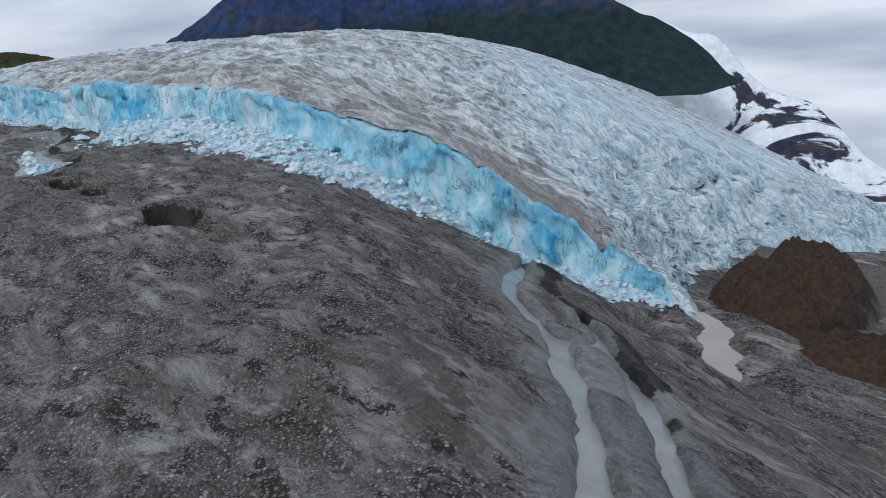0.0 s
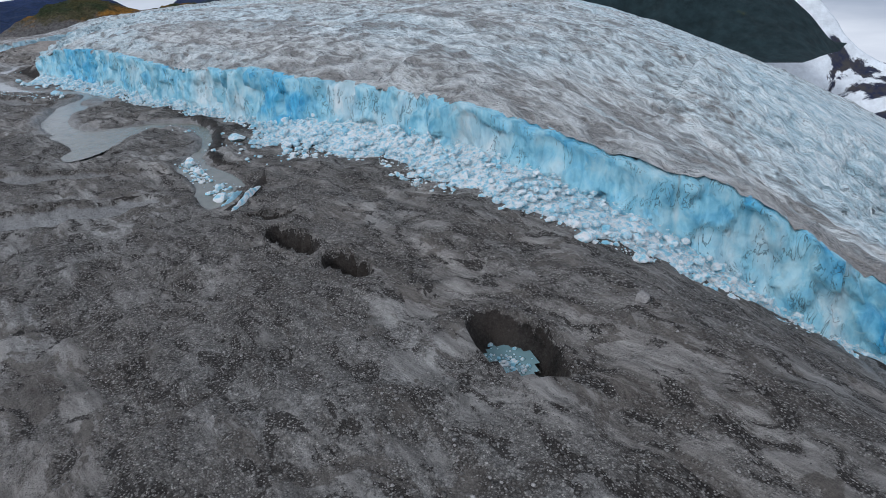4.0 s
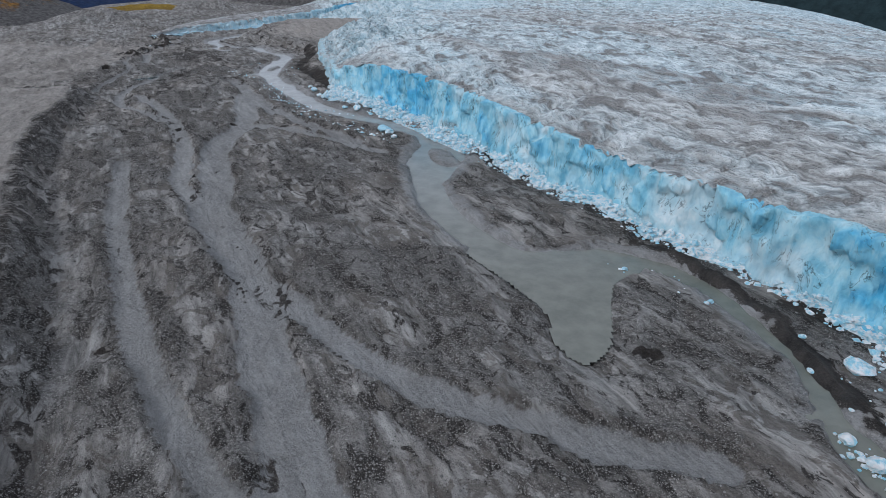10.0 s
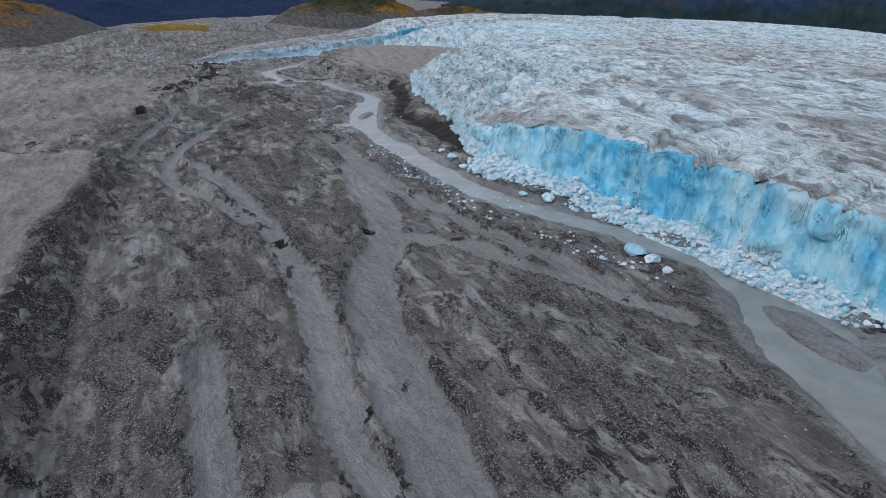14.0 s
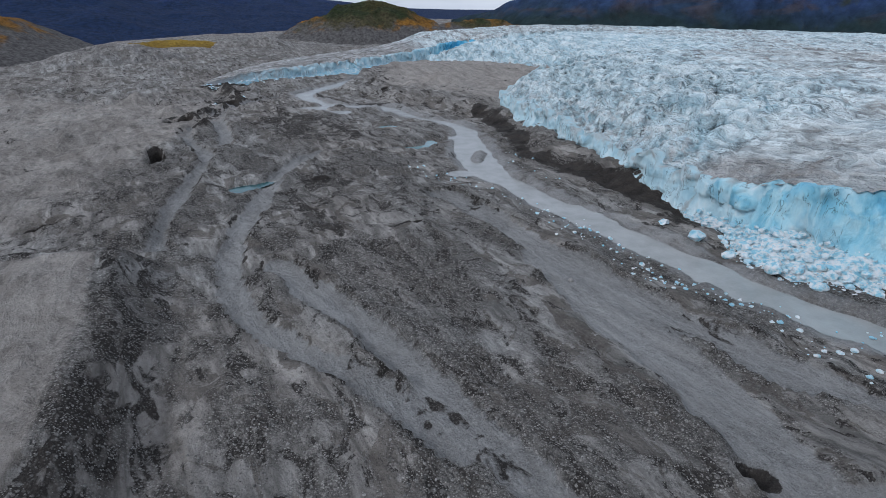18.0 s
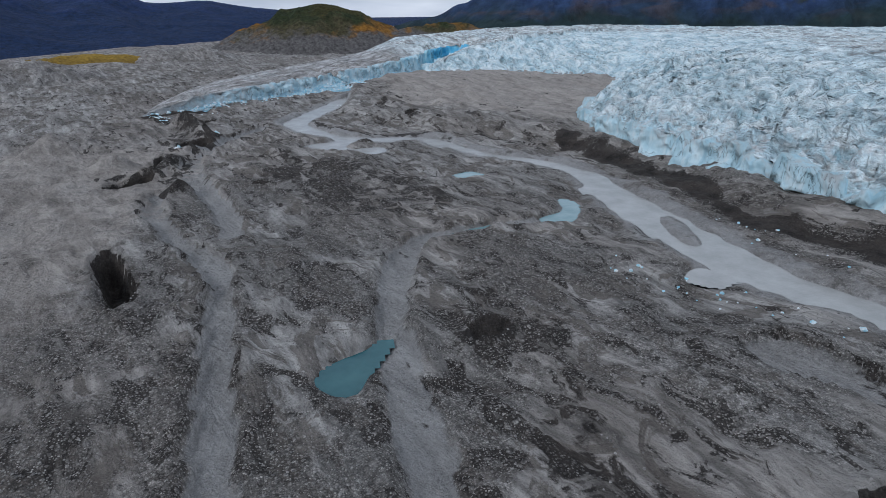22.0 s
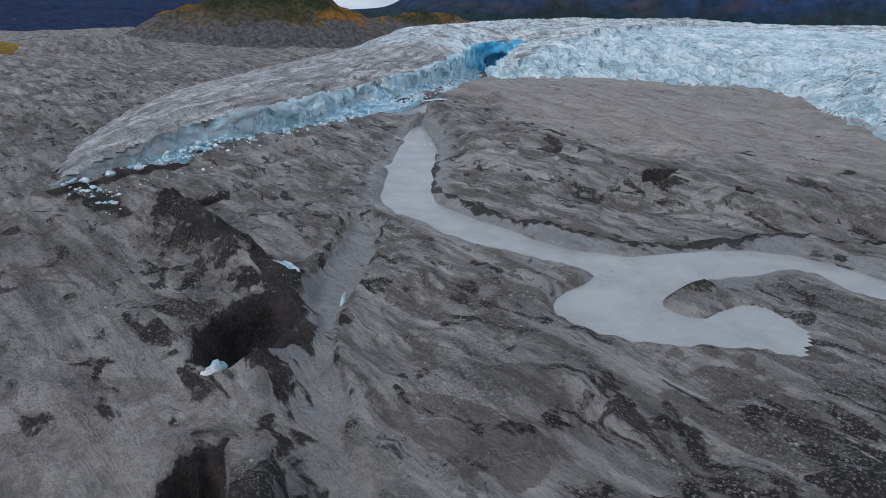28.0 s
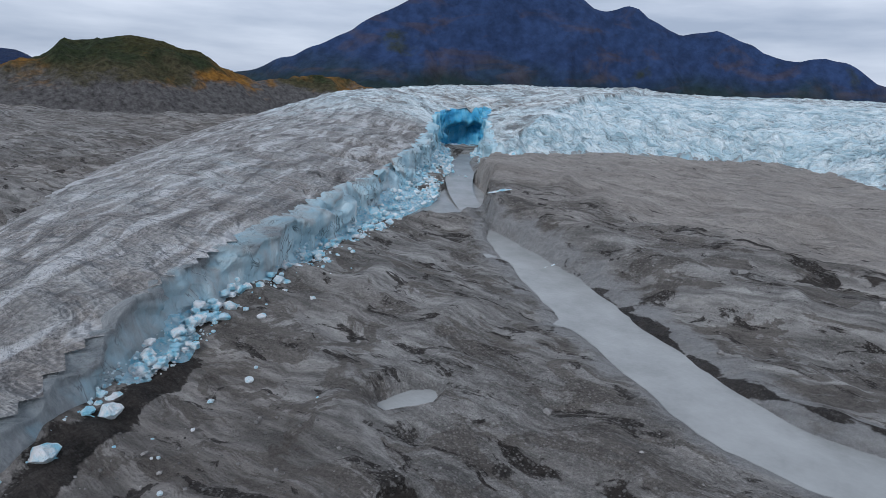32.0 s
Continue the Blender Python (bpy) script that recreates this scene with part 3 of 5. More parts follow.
# Ice-cored cones of dark mud: x, y, half length, half width, turn, height
CONES = [(-220, 515, 10.0, 5.0, -60, 4.4), (-213, 500, 9, 4.0, -62, 3.4), (-207, 432, 5.0, 3.0, 40, 3.0), (-215, 461, 7, 2.2, 80, 2.2), (-211, 487, 6.5, 3.2, 65, 3.2), (-238, 534, 4.5, 2.0, -60, 1.8), (-164, 485, 4.5, 2.0, -12, 1.6)]
DARK_BANKS = [
    [(-100, 474), (-94, 449), (-90, 427), (-91, 393), (-82, 377), (-76, 362), (-70, 346), (-58, 326), (-46, 305)], [(-172, 572), (-175, 551), (-180, 534), (-177, 520), (-170, 508), (-159, 500), (-148, 498), (-136, 496), (-120, 488), (-106, 474)],
    [(-224, 524), (-212, 497), (-208, 486), (-213, 479)], [(-228, 446), (-216, 450), (-210, 440), (-212, 480), (-206, 486)], [(-242, 541), (-235, 548), (-226, 562)],
    [(168, -18), (157, -36), (149, -52), (146, -62), (149, -70), (143, -80), (138, -90)], [(36, 141), (45, 128), (50, 112), (51, 92), (51, 76)], [(-170, 575), (-173, 560), (-176, 548)], [(50.5, 79), (54, 67), (60, 58), (64, 49), (62, 40), (57, 27)], [(-241, 546), (-236, 538), (-231, 527)],
]
MUD_AREAS = [
    ([(-160, 575), (-140, 548), (-128, 520), (-140, 512), (-158, 535)], 0.55), ([(-128, 560), (-105, 530), (-95, 505), (-112, 510)], 0.5), ([(-215, 545), (-200, 530), (-196, 518), (-214, 522)], 0.5),
    ([(-156, 378), (-144, 374), (-142, 350), (-141, 335), (-138, 315), (-150, 318), (-157, 330), (-161, 345), (-161, 358)], 0.72), ([(-205, 545), (-190, 540), (-180, 555), (-195, 575), (-215, 570)], 0.35),
    ([(-228, 520), (-213, 500), (-208, 484), (-214, 472), (-222, 470), (-228, 492)], 0.75), ([(-205, 512), (-190, 505), (-175, 490), (-185, 470), (-205, 470)], 0.45), ([(-190, 470), (-165, 462), (-148, 440), (-142, 415), (-158, 404), (-178, 416), (-194, 440)], 0.8),
    ([(-70, 210), (-45, 190), (-28, 165), (-40, 150), (-66, 178)], 0.55), ([(-38, 150), (-10, 120), (2, 92), (-20, 100), (-42, 130)], 0.6), ([(-100, 165), (-84, 140), (-70, 110), (-86, 125)], 0.55), ([(-150, 590), (-130, 560), (-140, 530), (-158, 540)], 0.5),
]


def south_slope(x, y):
    """How far the ground falls away to the south-east of the plain."""
    u = np.maximum(x - 108, 0)
    fall = np.where(u < 62, 0.62 * u * u / (u + 8.0), 34.05 + 0.25 * (u - 62))
    turn = np.arctan2(x - 94, y + 116)
    return fall * np.maximum(1 - step(y, 0, 120), step(turn, 0.17, 1.08))


def base_level(x, y):
    east = np.maximum(x - 235 - 0.3 * np.maximum(y, 0), 0)
    side = np.arctan2(x - 60, y + 140)
    low = -south_slope(x, y) - 1500 * step(east, 140, 1300) * step(side, 0.42, 0.52)
    # a level shelf that holds the silt pool
    shelf = 1 - step(np.hypot(x - 180, y + 57), 13, 22)
    low = low * (1 - shelf) - 37.5 * shelf
    return 4.0 * step(y, 540, 660) + low + 0.5 * (fbm(x, y, 60, 3, 40) - 0.5)


def ellipse(x, y, cx, cy, a, b, turn):
    c, s = math.cos(radians(turn)), math.sin(radians(turn))
    u, v = (x - cx) * c + (y - cy) * s, -(x - cx) * s + (y - cy) * c
    return np.hypot(u / a, v / b)


def ground_level(x, y):
    """Height of the ground and the four masks: dry channel, dark mud with painted shade, tan silt, wet."""
    z = base_level(x, y)
    rough = fbm(x, y, 14, 5, 3)
    z = z + 1.8 * (ridged(x * 0.85 + y * 0.4, y * 0.55 - x * 0.3, 17, 3, 12) - 0.55)
    z = z + 2.2 * (rough - 0.5) + 1.3 * (ridged(x * 0.8 + y * 0.4, y * 0.5 - x * 0.3, 7, 4, 9, 0.6) - 0.5)
    z = z + 0.9 * (ridged(x * 0.9 + y * 0.4, y * 0.7 - x * 0.3, 4.6, 2, 14, 0.6) - 0.5)
    chan, mud, tan, wet = (np.zeros(x.shape) for _ in range(4))
    # the hummocky ground to the west and the far field
    west = np.maximum(step(-x, 190, 330) * step(y, 200, 330), step(-x, 225, 290) * step(y, 520, 640))
    z = z + west * (8 * fbm(x, y, 45, 4, 21) - 2.2) - 16 * step(-x, 330, 560)
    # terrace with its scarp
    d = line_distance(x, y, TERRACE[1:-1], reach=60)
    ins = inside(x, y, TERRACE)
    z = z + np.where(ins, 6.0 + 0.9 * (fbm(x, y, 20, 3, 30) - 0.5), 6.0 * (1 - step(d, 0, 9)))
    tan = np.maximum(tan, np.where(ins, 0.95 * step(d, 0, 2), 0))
    # scarp face shade and the shadow line at its crest, painted through mud
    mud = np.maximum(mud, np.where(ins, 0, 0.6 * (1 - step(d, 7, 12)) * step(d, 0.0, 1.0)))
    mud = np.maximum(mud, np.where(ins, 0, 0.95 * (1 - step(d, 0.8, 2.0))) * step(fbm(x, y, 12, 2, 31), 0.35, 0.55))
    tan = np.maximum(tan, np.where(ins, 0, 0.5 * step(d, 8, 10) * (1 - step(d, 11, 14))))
    tan = np.maximum(tan, 0.72 * step(-x + 6 * (fbm(x, y, 18, 3, 24) - 0.5), 196, 214) * step(y, 290, 330) * (1 - 0.7 * step(y, 470, 500)))
    tan = np.maximum(tan, west * 0.42)
    # moraine plateau under the bay
    d = line_distance(x, y, PLATEAU[:14], reach=90)
    ins = inside(x, y, PLATEAU)
    z = z + np.where(ins, 4.6 * step(d, 0, 9) * (0.75 + 0.5 * fbm(x, y, 40, 3, 33)), 0)
    tan = np.maximum(tan, np.where(ins, 0.8 * step(d, 8, 30), 0))
    # wet ground along the foot of the ice
    d = line_distance(x, y, FRONT_S[:, :2], reach=22) + (fbm(x, y, 9, 3, 55) - 0.5) * 9
    mud = np.maximum(mud, 0.95 * (1 - step(d, 6, 10)) * step(fbm(x, y, 20, 3, 56), 0.42, 0.55) * (1 - step(y, 300, 420)))
    # dark ice-cored banks
    for k, bank in enumerate(DARK_BANKS):
        w = 4.4 if k == 0 else 1.1 if k == 1 else 1.5 if k == 8 else 2.3
        d = line_distance(x, y, smooth_line(bank, n=3), reach=16) + (fbm(x, y, 7, 3, 52) - 0.45) * w * 1.6
        d = np.maximum(d, 0)
        mud = np.maximum(mud, (0.62 if k in (2, 3) else 0.95 if k == 1 else 1.12) * (1 - step(d, w * 0.5, w * 1.4)))
        z = z + (0.25 if k == 1 else 1.0) * (1 - step(d, 0, w)) * (ridged(x, y, 6, 3, 50) - 0.2)
    for poly, depth in MUD_AREAS:
        d = line_distance(x, y, poly + poly[:1], reach=25)
        ins = inside(x, y, poly)
        mud = np.maximum(mud, depth * np.where(ins, step(d, -4, 6), step(-d, -8, 0) * 0.6) * (0.4 + 0.9 * fbm(x, y, 9, 3, 61)))
    mud = np.maximum(mud, 0.42 * step(fbm(x * 1.0 + 0.5 * y, y * 0.5 - x * 0.25, 9, 4, 71), 0.57, 0.75))
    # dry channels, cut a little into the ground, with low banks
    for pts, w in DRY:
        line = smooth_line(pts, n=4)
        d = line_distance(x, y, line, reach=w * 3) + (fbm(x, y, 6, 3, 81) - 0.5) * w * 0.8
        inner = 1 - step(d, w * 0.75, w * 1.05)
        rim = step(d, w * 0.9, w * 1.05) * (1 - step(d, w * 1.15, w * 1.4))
        # shadow and damp of the cut bank, painted dark along the rim
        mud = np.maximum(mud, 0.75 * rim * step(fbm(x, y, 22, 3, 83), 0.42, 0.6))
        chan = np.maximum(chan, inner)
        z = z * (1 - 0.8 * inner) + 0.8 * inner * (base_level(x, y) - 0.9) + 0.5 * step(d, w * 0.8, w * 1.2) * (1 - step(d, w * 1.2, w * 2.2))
    for cx, cy, a, b, turn, depth in PITS:
        e = ellipse(x, y, cx, cy, a, b, turn) + (fbm(x, y, 5, 3, 91) - 0.5) * 0.5
        z = z - depth * 1.2 * (1 - step(e, 0.7, 1.08)) + 0.4 * step(e, 0.9, 1.2) * (1 - step(e, 1.2, 1.7))
        # black mud that also paints in the shade of the pits
        mud = np.maximum(mud, 1.9 * (1 - step(e, 0.9, 1.15)))
    for cx, cy, a, b, turn, high in MOUNDS:
        e = ellipse(x, y, cx, cy, a, b, turn)
        z = z + high * 1.15 * np.maximum(1 - e, 0) ** 1.1 * (0.7 + 0.6 * ridged(x, y, 6, 3, 95))
    for cx, cy, a, b, turn, high in CONES:
        e = ellipse(x, y, cx, cy, a, b, turn) + (fbm(x, y, 4, 3, 97) - 0.5) * 0.35
        z = z + high * np.maximum(1 - e, 0) ** 0.8 * (0.8 + 0.4 * ridged(x, y, 4, 3, 98))
        mud = np.maximum(mud, (0.62 + 0.5 * fbm(x, y, 5, 2, 99)) * (1 - step(e, 0.85, 1.1)))
        tan = np.where(e < 1.1, 0, tan)
    # rivers and pools
    for river in (MAIN_RIVER, SOUTH_RIVER, SOUTH_FORK, SOUTH_LINK):
        line = smooth_line(river, n=4)
        d, w = line_distance(x, y, line, line[:, 2], reach=26)
        d = d + (fbm(x, y, 7, 3, 101) - 0.5) * np.minimum(2.6, w * 1.1)
        low = base_level(x, y) - 1.5
        bank = step(d, w * 0.55, w * 1.0 + np.minimum(1.6, w * 0.5))
        z = np.where(d < w + 6, z * bank + low * (1 - bank), z)
        wet = np.maximum(wet, 1 - step(d, w, w + 3.5))
        chan = np.maximum(chan, 0.62 * (1 - step(d, w + 1, w + 7)))
    for pts, _ in POOLS.values():
        line = smooth_line(pts, True, 4)
        d = line_distance(x, y, np.concatenate([line, line[:1]]), reach=14)
        ins = inside(x, y, line)
        s = np.where(ins, -d, d) + (fbm(x, y, 5, 3, 105) - 0.5) * 1.0
        low = base_level(line[:, 0], line[:, 1]).min() - 1.6
        bank = step(s, -1.0, 1.9)
        z = np.where(s < 8, np.minimum(z, z * bank + low * (1 - bank)), z)
        wet = np.maximum(wet, 1 - step(s, 0, 2.0))
    for cx, cy, a, b, turn in ISLANDS:
        e = ellipse(x, y, cx, cy, a, b, turn) + (fbm(x, y, 4, 2, 110) - 0.5) * 0.4
        up = 1 - step(e, 0.6, 1.25)
        z = np.where(up > 0, np.maximum(z, base_level(x, y) - 1.5 + 1.7 * up), z)
    return z, np.stack([chan, mud, tan, wet], -1)


def far_ground(x, y):
    d = np.hypot(x + 60, y - 300)
    return 14 * (fbm(x, y, 160, 4, 120) - 0.4) * step(d, 500, 1100)


# ---- ground ----
GX, GY = axis(-4400, 4400, -290, 160, 1.2), axis(-4200, 4600, -165, 690, 1.2)
gx, gy = np.meshgrid(GX, GY)
gx, gy = gx.ravel(), gy.ravel()
gz, gmask = ground_level(gx, gy)
gz = gz + far_ground(gx, gy)
ground_mesh = sheet_mesh("ground", np.stack([gx, gy, gz], -1), grid_faces(len(GX), len(GY)))
paint(ground_mesh, "masks", gmask)
tagged(part("ground", ground_mesh, GRAVEL), "grey-brown gravel outwash plain with dry channels and dark mud", "ground", kind="structure")


# ---- water ----
def ribbon(name, river, extra, level, material, label):
    line = smooth_line(river, n=5)
    p = line[:, :2]
    t = np.gradient(p, axis=0)
    t /= np.linalg.norm(t, axis=1)[:, None]
    side = np.stack([-t[:, 1], t[:, 0]], -1)
    w = (line[:, 2] + extra)[:, None]
    rows = []
    for k in (-1, -0.5, 0, 0.5, 1):
        q = p + side * w * k
        rows.append(np.stack([q[:, 0], q[:, 1], base_level(q[:, 0], q[:, 1]) + level], -1))
    v = np.stack(rows, 1).reshape(-1, 3)
    ob = part(name, sheet_mesh(name, v, grid_faces(5, len(p))), material)
    return tagged(ob, label, "river", kind="structure")


def pool(name, pts, level, material, label):
    """A flat sheet of water that runs a little under its banks."""
    line = smooth_line(pts, True, 5)
    z = float(base_level(line[:, 0], line[:, 1]).min()) + level + 0.12
    lo, hi = line.min(0) - 3, line.max(0) + 3
    xs, ys = np.arange(lo[0], hi[0], 0.7), np.arange(lo[1], hi[1], 0.7)
    x, y = (g.ravel() for g in np.meshgrid(xs, ys))
    d = line_distance(x, y, np.concatenate([line, line[:1]]))
    keep = inside(x, y, line) | (d < 1.1)
    faces = grid_faces(len(xs), len(ys), keep)
    used = np.unique(faces)
    remap = np.full(len(x), -1)
    remap[used] = np.arange(len(used))
    me = sheet_mesh(name, np.stack([x, y, np.full(len(x), z)], -1)[used], remap[faces])
    return tagged(part(name, me, material), label, "pond", kind="structure")


ribbon("river", MAIN_RIVER, 2.6, -0.66, RIVER, "silty grey meltwater river braiding along the ice front")
ribbon("river_south", SOUTH_RIVER, 0.7, -0.72, STREAM, "narrow milky stream running down from the ice")
ribbon("stream_fork", SOUTH_FORK, 0.7, -0.71, STREAM, "narrow milky side stream over gravel")
ribbon("stream_link", SOUTH_LINK, 0.6, -0.7, STREAM, "short milky channel joining two streams")
POOL_LABEL = {"LAGOON": "still green-grey meltwater pool in gravel", "RIVER": "shallow silty grey pool beside the river", "TEAL": "small deep teal meltwater pond in gravel",
              "TEAL2": "narrow teal meltwater pond in gravel", "PALE": "pale blue-green meltwater pond on gravel", "SILT": "pale tan silt pool beside brown bedrock"}
for name, (pts, kind) in POOLS.items():
    level = {"kettle_pond": -3.1, "silt_pool": -1.05}.get(name, -0.62)
    pool(name, pts, level, WATERS[kind], POOL_LABEL[kind])


# ---- glacier ----
def ice_level(x, y):
    """Inside distance, surface height, and masks of the glacier."""
    ring = np.concatenate([OUTLINE, OUTLINE[:1]])
    hv = np.concatenate([FRONT_S[:, 2], np.full(len(BACK), -3.0), [-2.0]])
    av = np.concatenate([FRONT_S[:, 3], np.full(len(BACK), 14.0), [14.0]])
    av[len(FRONT_S): len(FRONT_S) + 7] = 5.0
    hv[len(FRONT_S): len(FRONT_S) + 7] = 0.8
    nf = len(FRONT_S)
    d1, code = line_distance(x, y, ring[:nf], np.arange(nf) * 1.0)
    d2, code2 = line_distance(x, y, ring[nf - 1:], np.arange(nf - 1, len(ring)) * 1.0)
    w1, w2 = 1 / (d1 + 3) ** 2, 1 / (d2 + 3) ** 2
    at = np.arange(len(ring))
    h, a = ((np.interp(code, at, v) * w1 + np.interp(code2, at, v) * w2) / (w1 + w2) for v in (hv, av))
    d = np.minimum(d1, d2)
    d = np.where(inside(x, y, OUTLINE), d, -d)
    dd = np.maximum(d, 0)
    lobe = step(-x + (y - 700) * -0.2, 105, 150)
    z = base_level(x, y) + h + a * (1 - np.exp(-dd / 20)) + (1 - 0.8 * lobe) * 13 * (1 - np.exp(-dd / 70))
    # hummocks and crevasses, lined up across the flow
    u, v = x * 0.86 + y * 0.5, -x * 0.5 + y * 0.86
    amp = (1 - 0.45 * lobe) * step(dd, 0.5, 6) * (1 - 0.6 * (1 - step(dd, 30, 75)) * step(a, 9, 15))
    z = z + amp * (3.2 * (fbm(u, v * 0.5, 16, 4, 200) - 0.5) + 2.4 * (ridged(u * 1.2, v * 0.5, 8, 4, 210, 0.6) - 0.55))
    z = z + 1.2 * amp * (fbm(x, y, 3.4, 3, 220) - 0.5) * (1 - step(dd, 150, 260))
    # broken, crevassed ground near the front and in the bay
    broken = (1 - step(dd, 10, 60)) * step(a, 8, 15)
    z = z - broken * amp * 6.0 * step(ridged(u * 0.7, v * 1.3, 8, 3, 230), 0.66, 0.9) + broken * amp * 1.6 * (vnoise(u / 2.2, v / 3.0, 231) - 0.5)
    # leaning blocks parted by open crevasses in the bay
    block, tone, rim = facets(u / 6.0 + 0.2 * fbm(x, y, 12, 2, 232), v / 9.0, 233)
    serac = (1 - step(dd, 30, 75)) * step(a, 9, 15) * step(dd, 1, 5) * (1 - 0.75 * step(y, 530, 600))
    z = z + serac * (4.6 * block - 4.6 * (1 - step(rim, 0.03, 0.24)))
    arc = np.r_[0, np.cumsum(np.hypot(*np.diff(ring, axis=0).T))]
    s = np.interp(code, np.arange(len(ring)), arc)
    notch = step(ridged(s, dd * 0.12, 7.5, 3, 235), 0.66, 0.95) * (0.35 + 0.9 * step(fbm(s, 0 * s, 60, 2, 236), 0.4, 0.65))
    runnel = (1 - step(dd, 14, 46)) * step(a, 8, 12) * step(dd, 0.8, 3)
    rib = ridged(s + 0.35 * dd, dd * 0.16, 7, 3, 238)
    z = z + runnel * 4.2 * (rib - 0.5)
    z = z - 3.2 * notch * (1 - step(dd, 4, 26)) * step(h, 3, 8)
    # dirt also paints in the shade of the gaps between seracs
    dirt = 0.12 + 0.12 * (1 - step(y, 260, 400)) + 0.75 * lobe + 0.55 * serac * (1 - step(rim, 0.04, 0.2)) - 0.25 * step(a, 9, 15) * (1 - lobe) + 0.55 * step(fbm(u, v * 0.3, 40, 4, 240), 0.5, 0.72) * (1 - step(dd, 70, 240)) + 0.25 * (1 - step(dd, 2, 25)) * (1 - step(a, 8, 13))
    # runnel beds are darkened through the same mask
    dirt = dirt + 1.3 * runnel * np.clip(0.46 - rib, 0, 0.4)
    blue = 0.25 * step(dd, 60, 220) + 0.3 * broken + 0.5 * serac * (1 - step(rim, 0.05, 0.4)) + 0.2 * step(fbm(x, y, 50, 3, 250), 0.5, 0.7)
    pale = 0.3 + 0.5 * step(dd, 12, 90) * (1 - step(y, 60, 220)) - 0.2 * (1 - step(y, 260, 400)) + 0.75 * (1 - step(dd, 40, 120)) * step(a, 8, 12.5) + 0.34 * step(dd, 60, 220) + 0.35 * step(x - 0.3 * y, 165, 215) + 0.3 * step(y, 420, 620) * (1 - lobe)
    return d, z, np.stack([dirt - 0.3 * pale, blue, pale, lobe], -1)


IX, IY = axis(-290, 640, -275, 215, 1.45, 1.05), axis(-115, 1040, -112, 760, 1.45, 1.05)
ix, iy = np.meshgrid(IX, IY)
ix, iy = ix.ravel(), iy.ravel()
idist, iz, imask = ice_level(ix, iy)
keep = idist > 0.6
faces = grid_faces(len(IX), len(IY), keep)
used = np.unique(faces)
remap = np.full(len(ix), -1)
remap[used] = np.arange(len(used))
glacier = tagged(new("glacier"), "broad glacier tongue with dirty hummocky surface and blue ice cliff", "glacier", kind="structure")
top_mesh = sheet_mesh("ice_surface", np.stack([ix, iy, iz], -1)[used], remap[faces])
paint(top_mesh, "masks", imask[used])
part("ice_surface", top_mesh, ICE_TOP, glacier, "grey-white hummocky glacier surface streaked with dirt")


def resample(line, gap):
    s = np.r_[0, np.cumsum(np.hypot(*np.diff(line[:, :2], axis=0).T))]
    at = np.arange(0, s[-1], gap)
    return at, np.stack([np.interp(at, s, line[:, k]) for k in range(line.shape[1])], -1)


def front_frame(gap):
    s, p = resample(FRONT_S, gap)
    t = np.gradient(p[:, :2], axis=0)
    for _ in range(3):
        t[1:-1] = (t[:-2] + t[1:-1] * 2 + t[2:]) / 4
    t /= np.linalg.norm(t, axis=1)[:, None]
    return s, p, np.stack([-t[:, 1], t[:, 0]], -1)


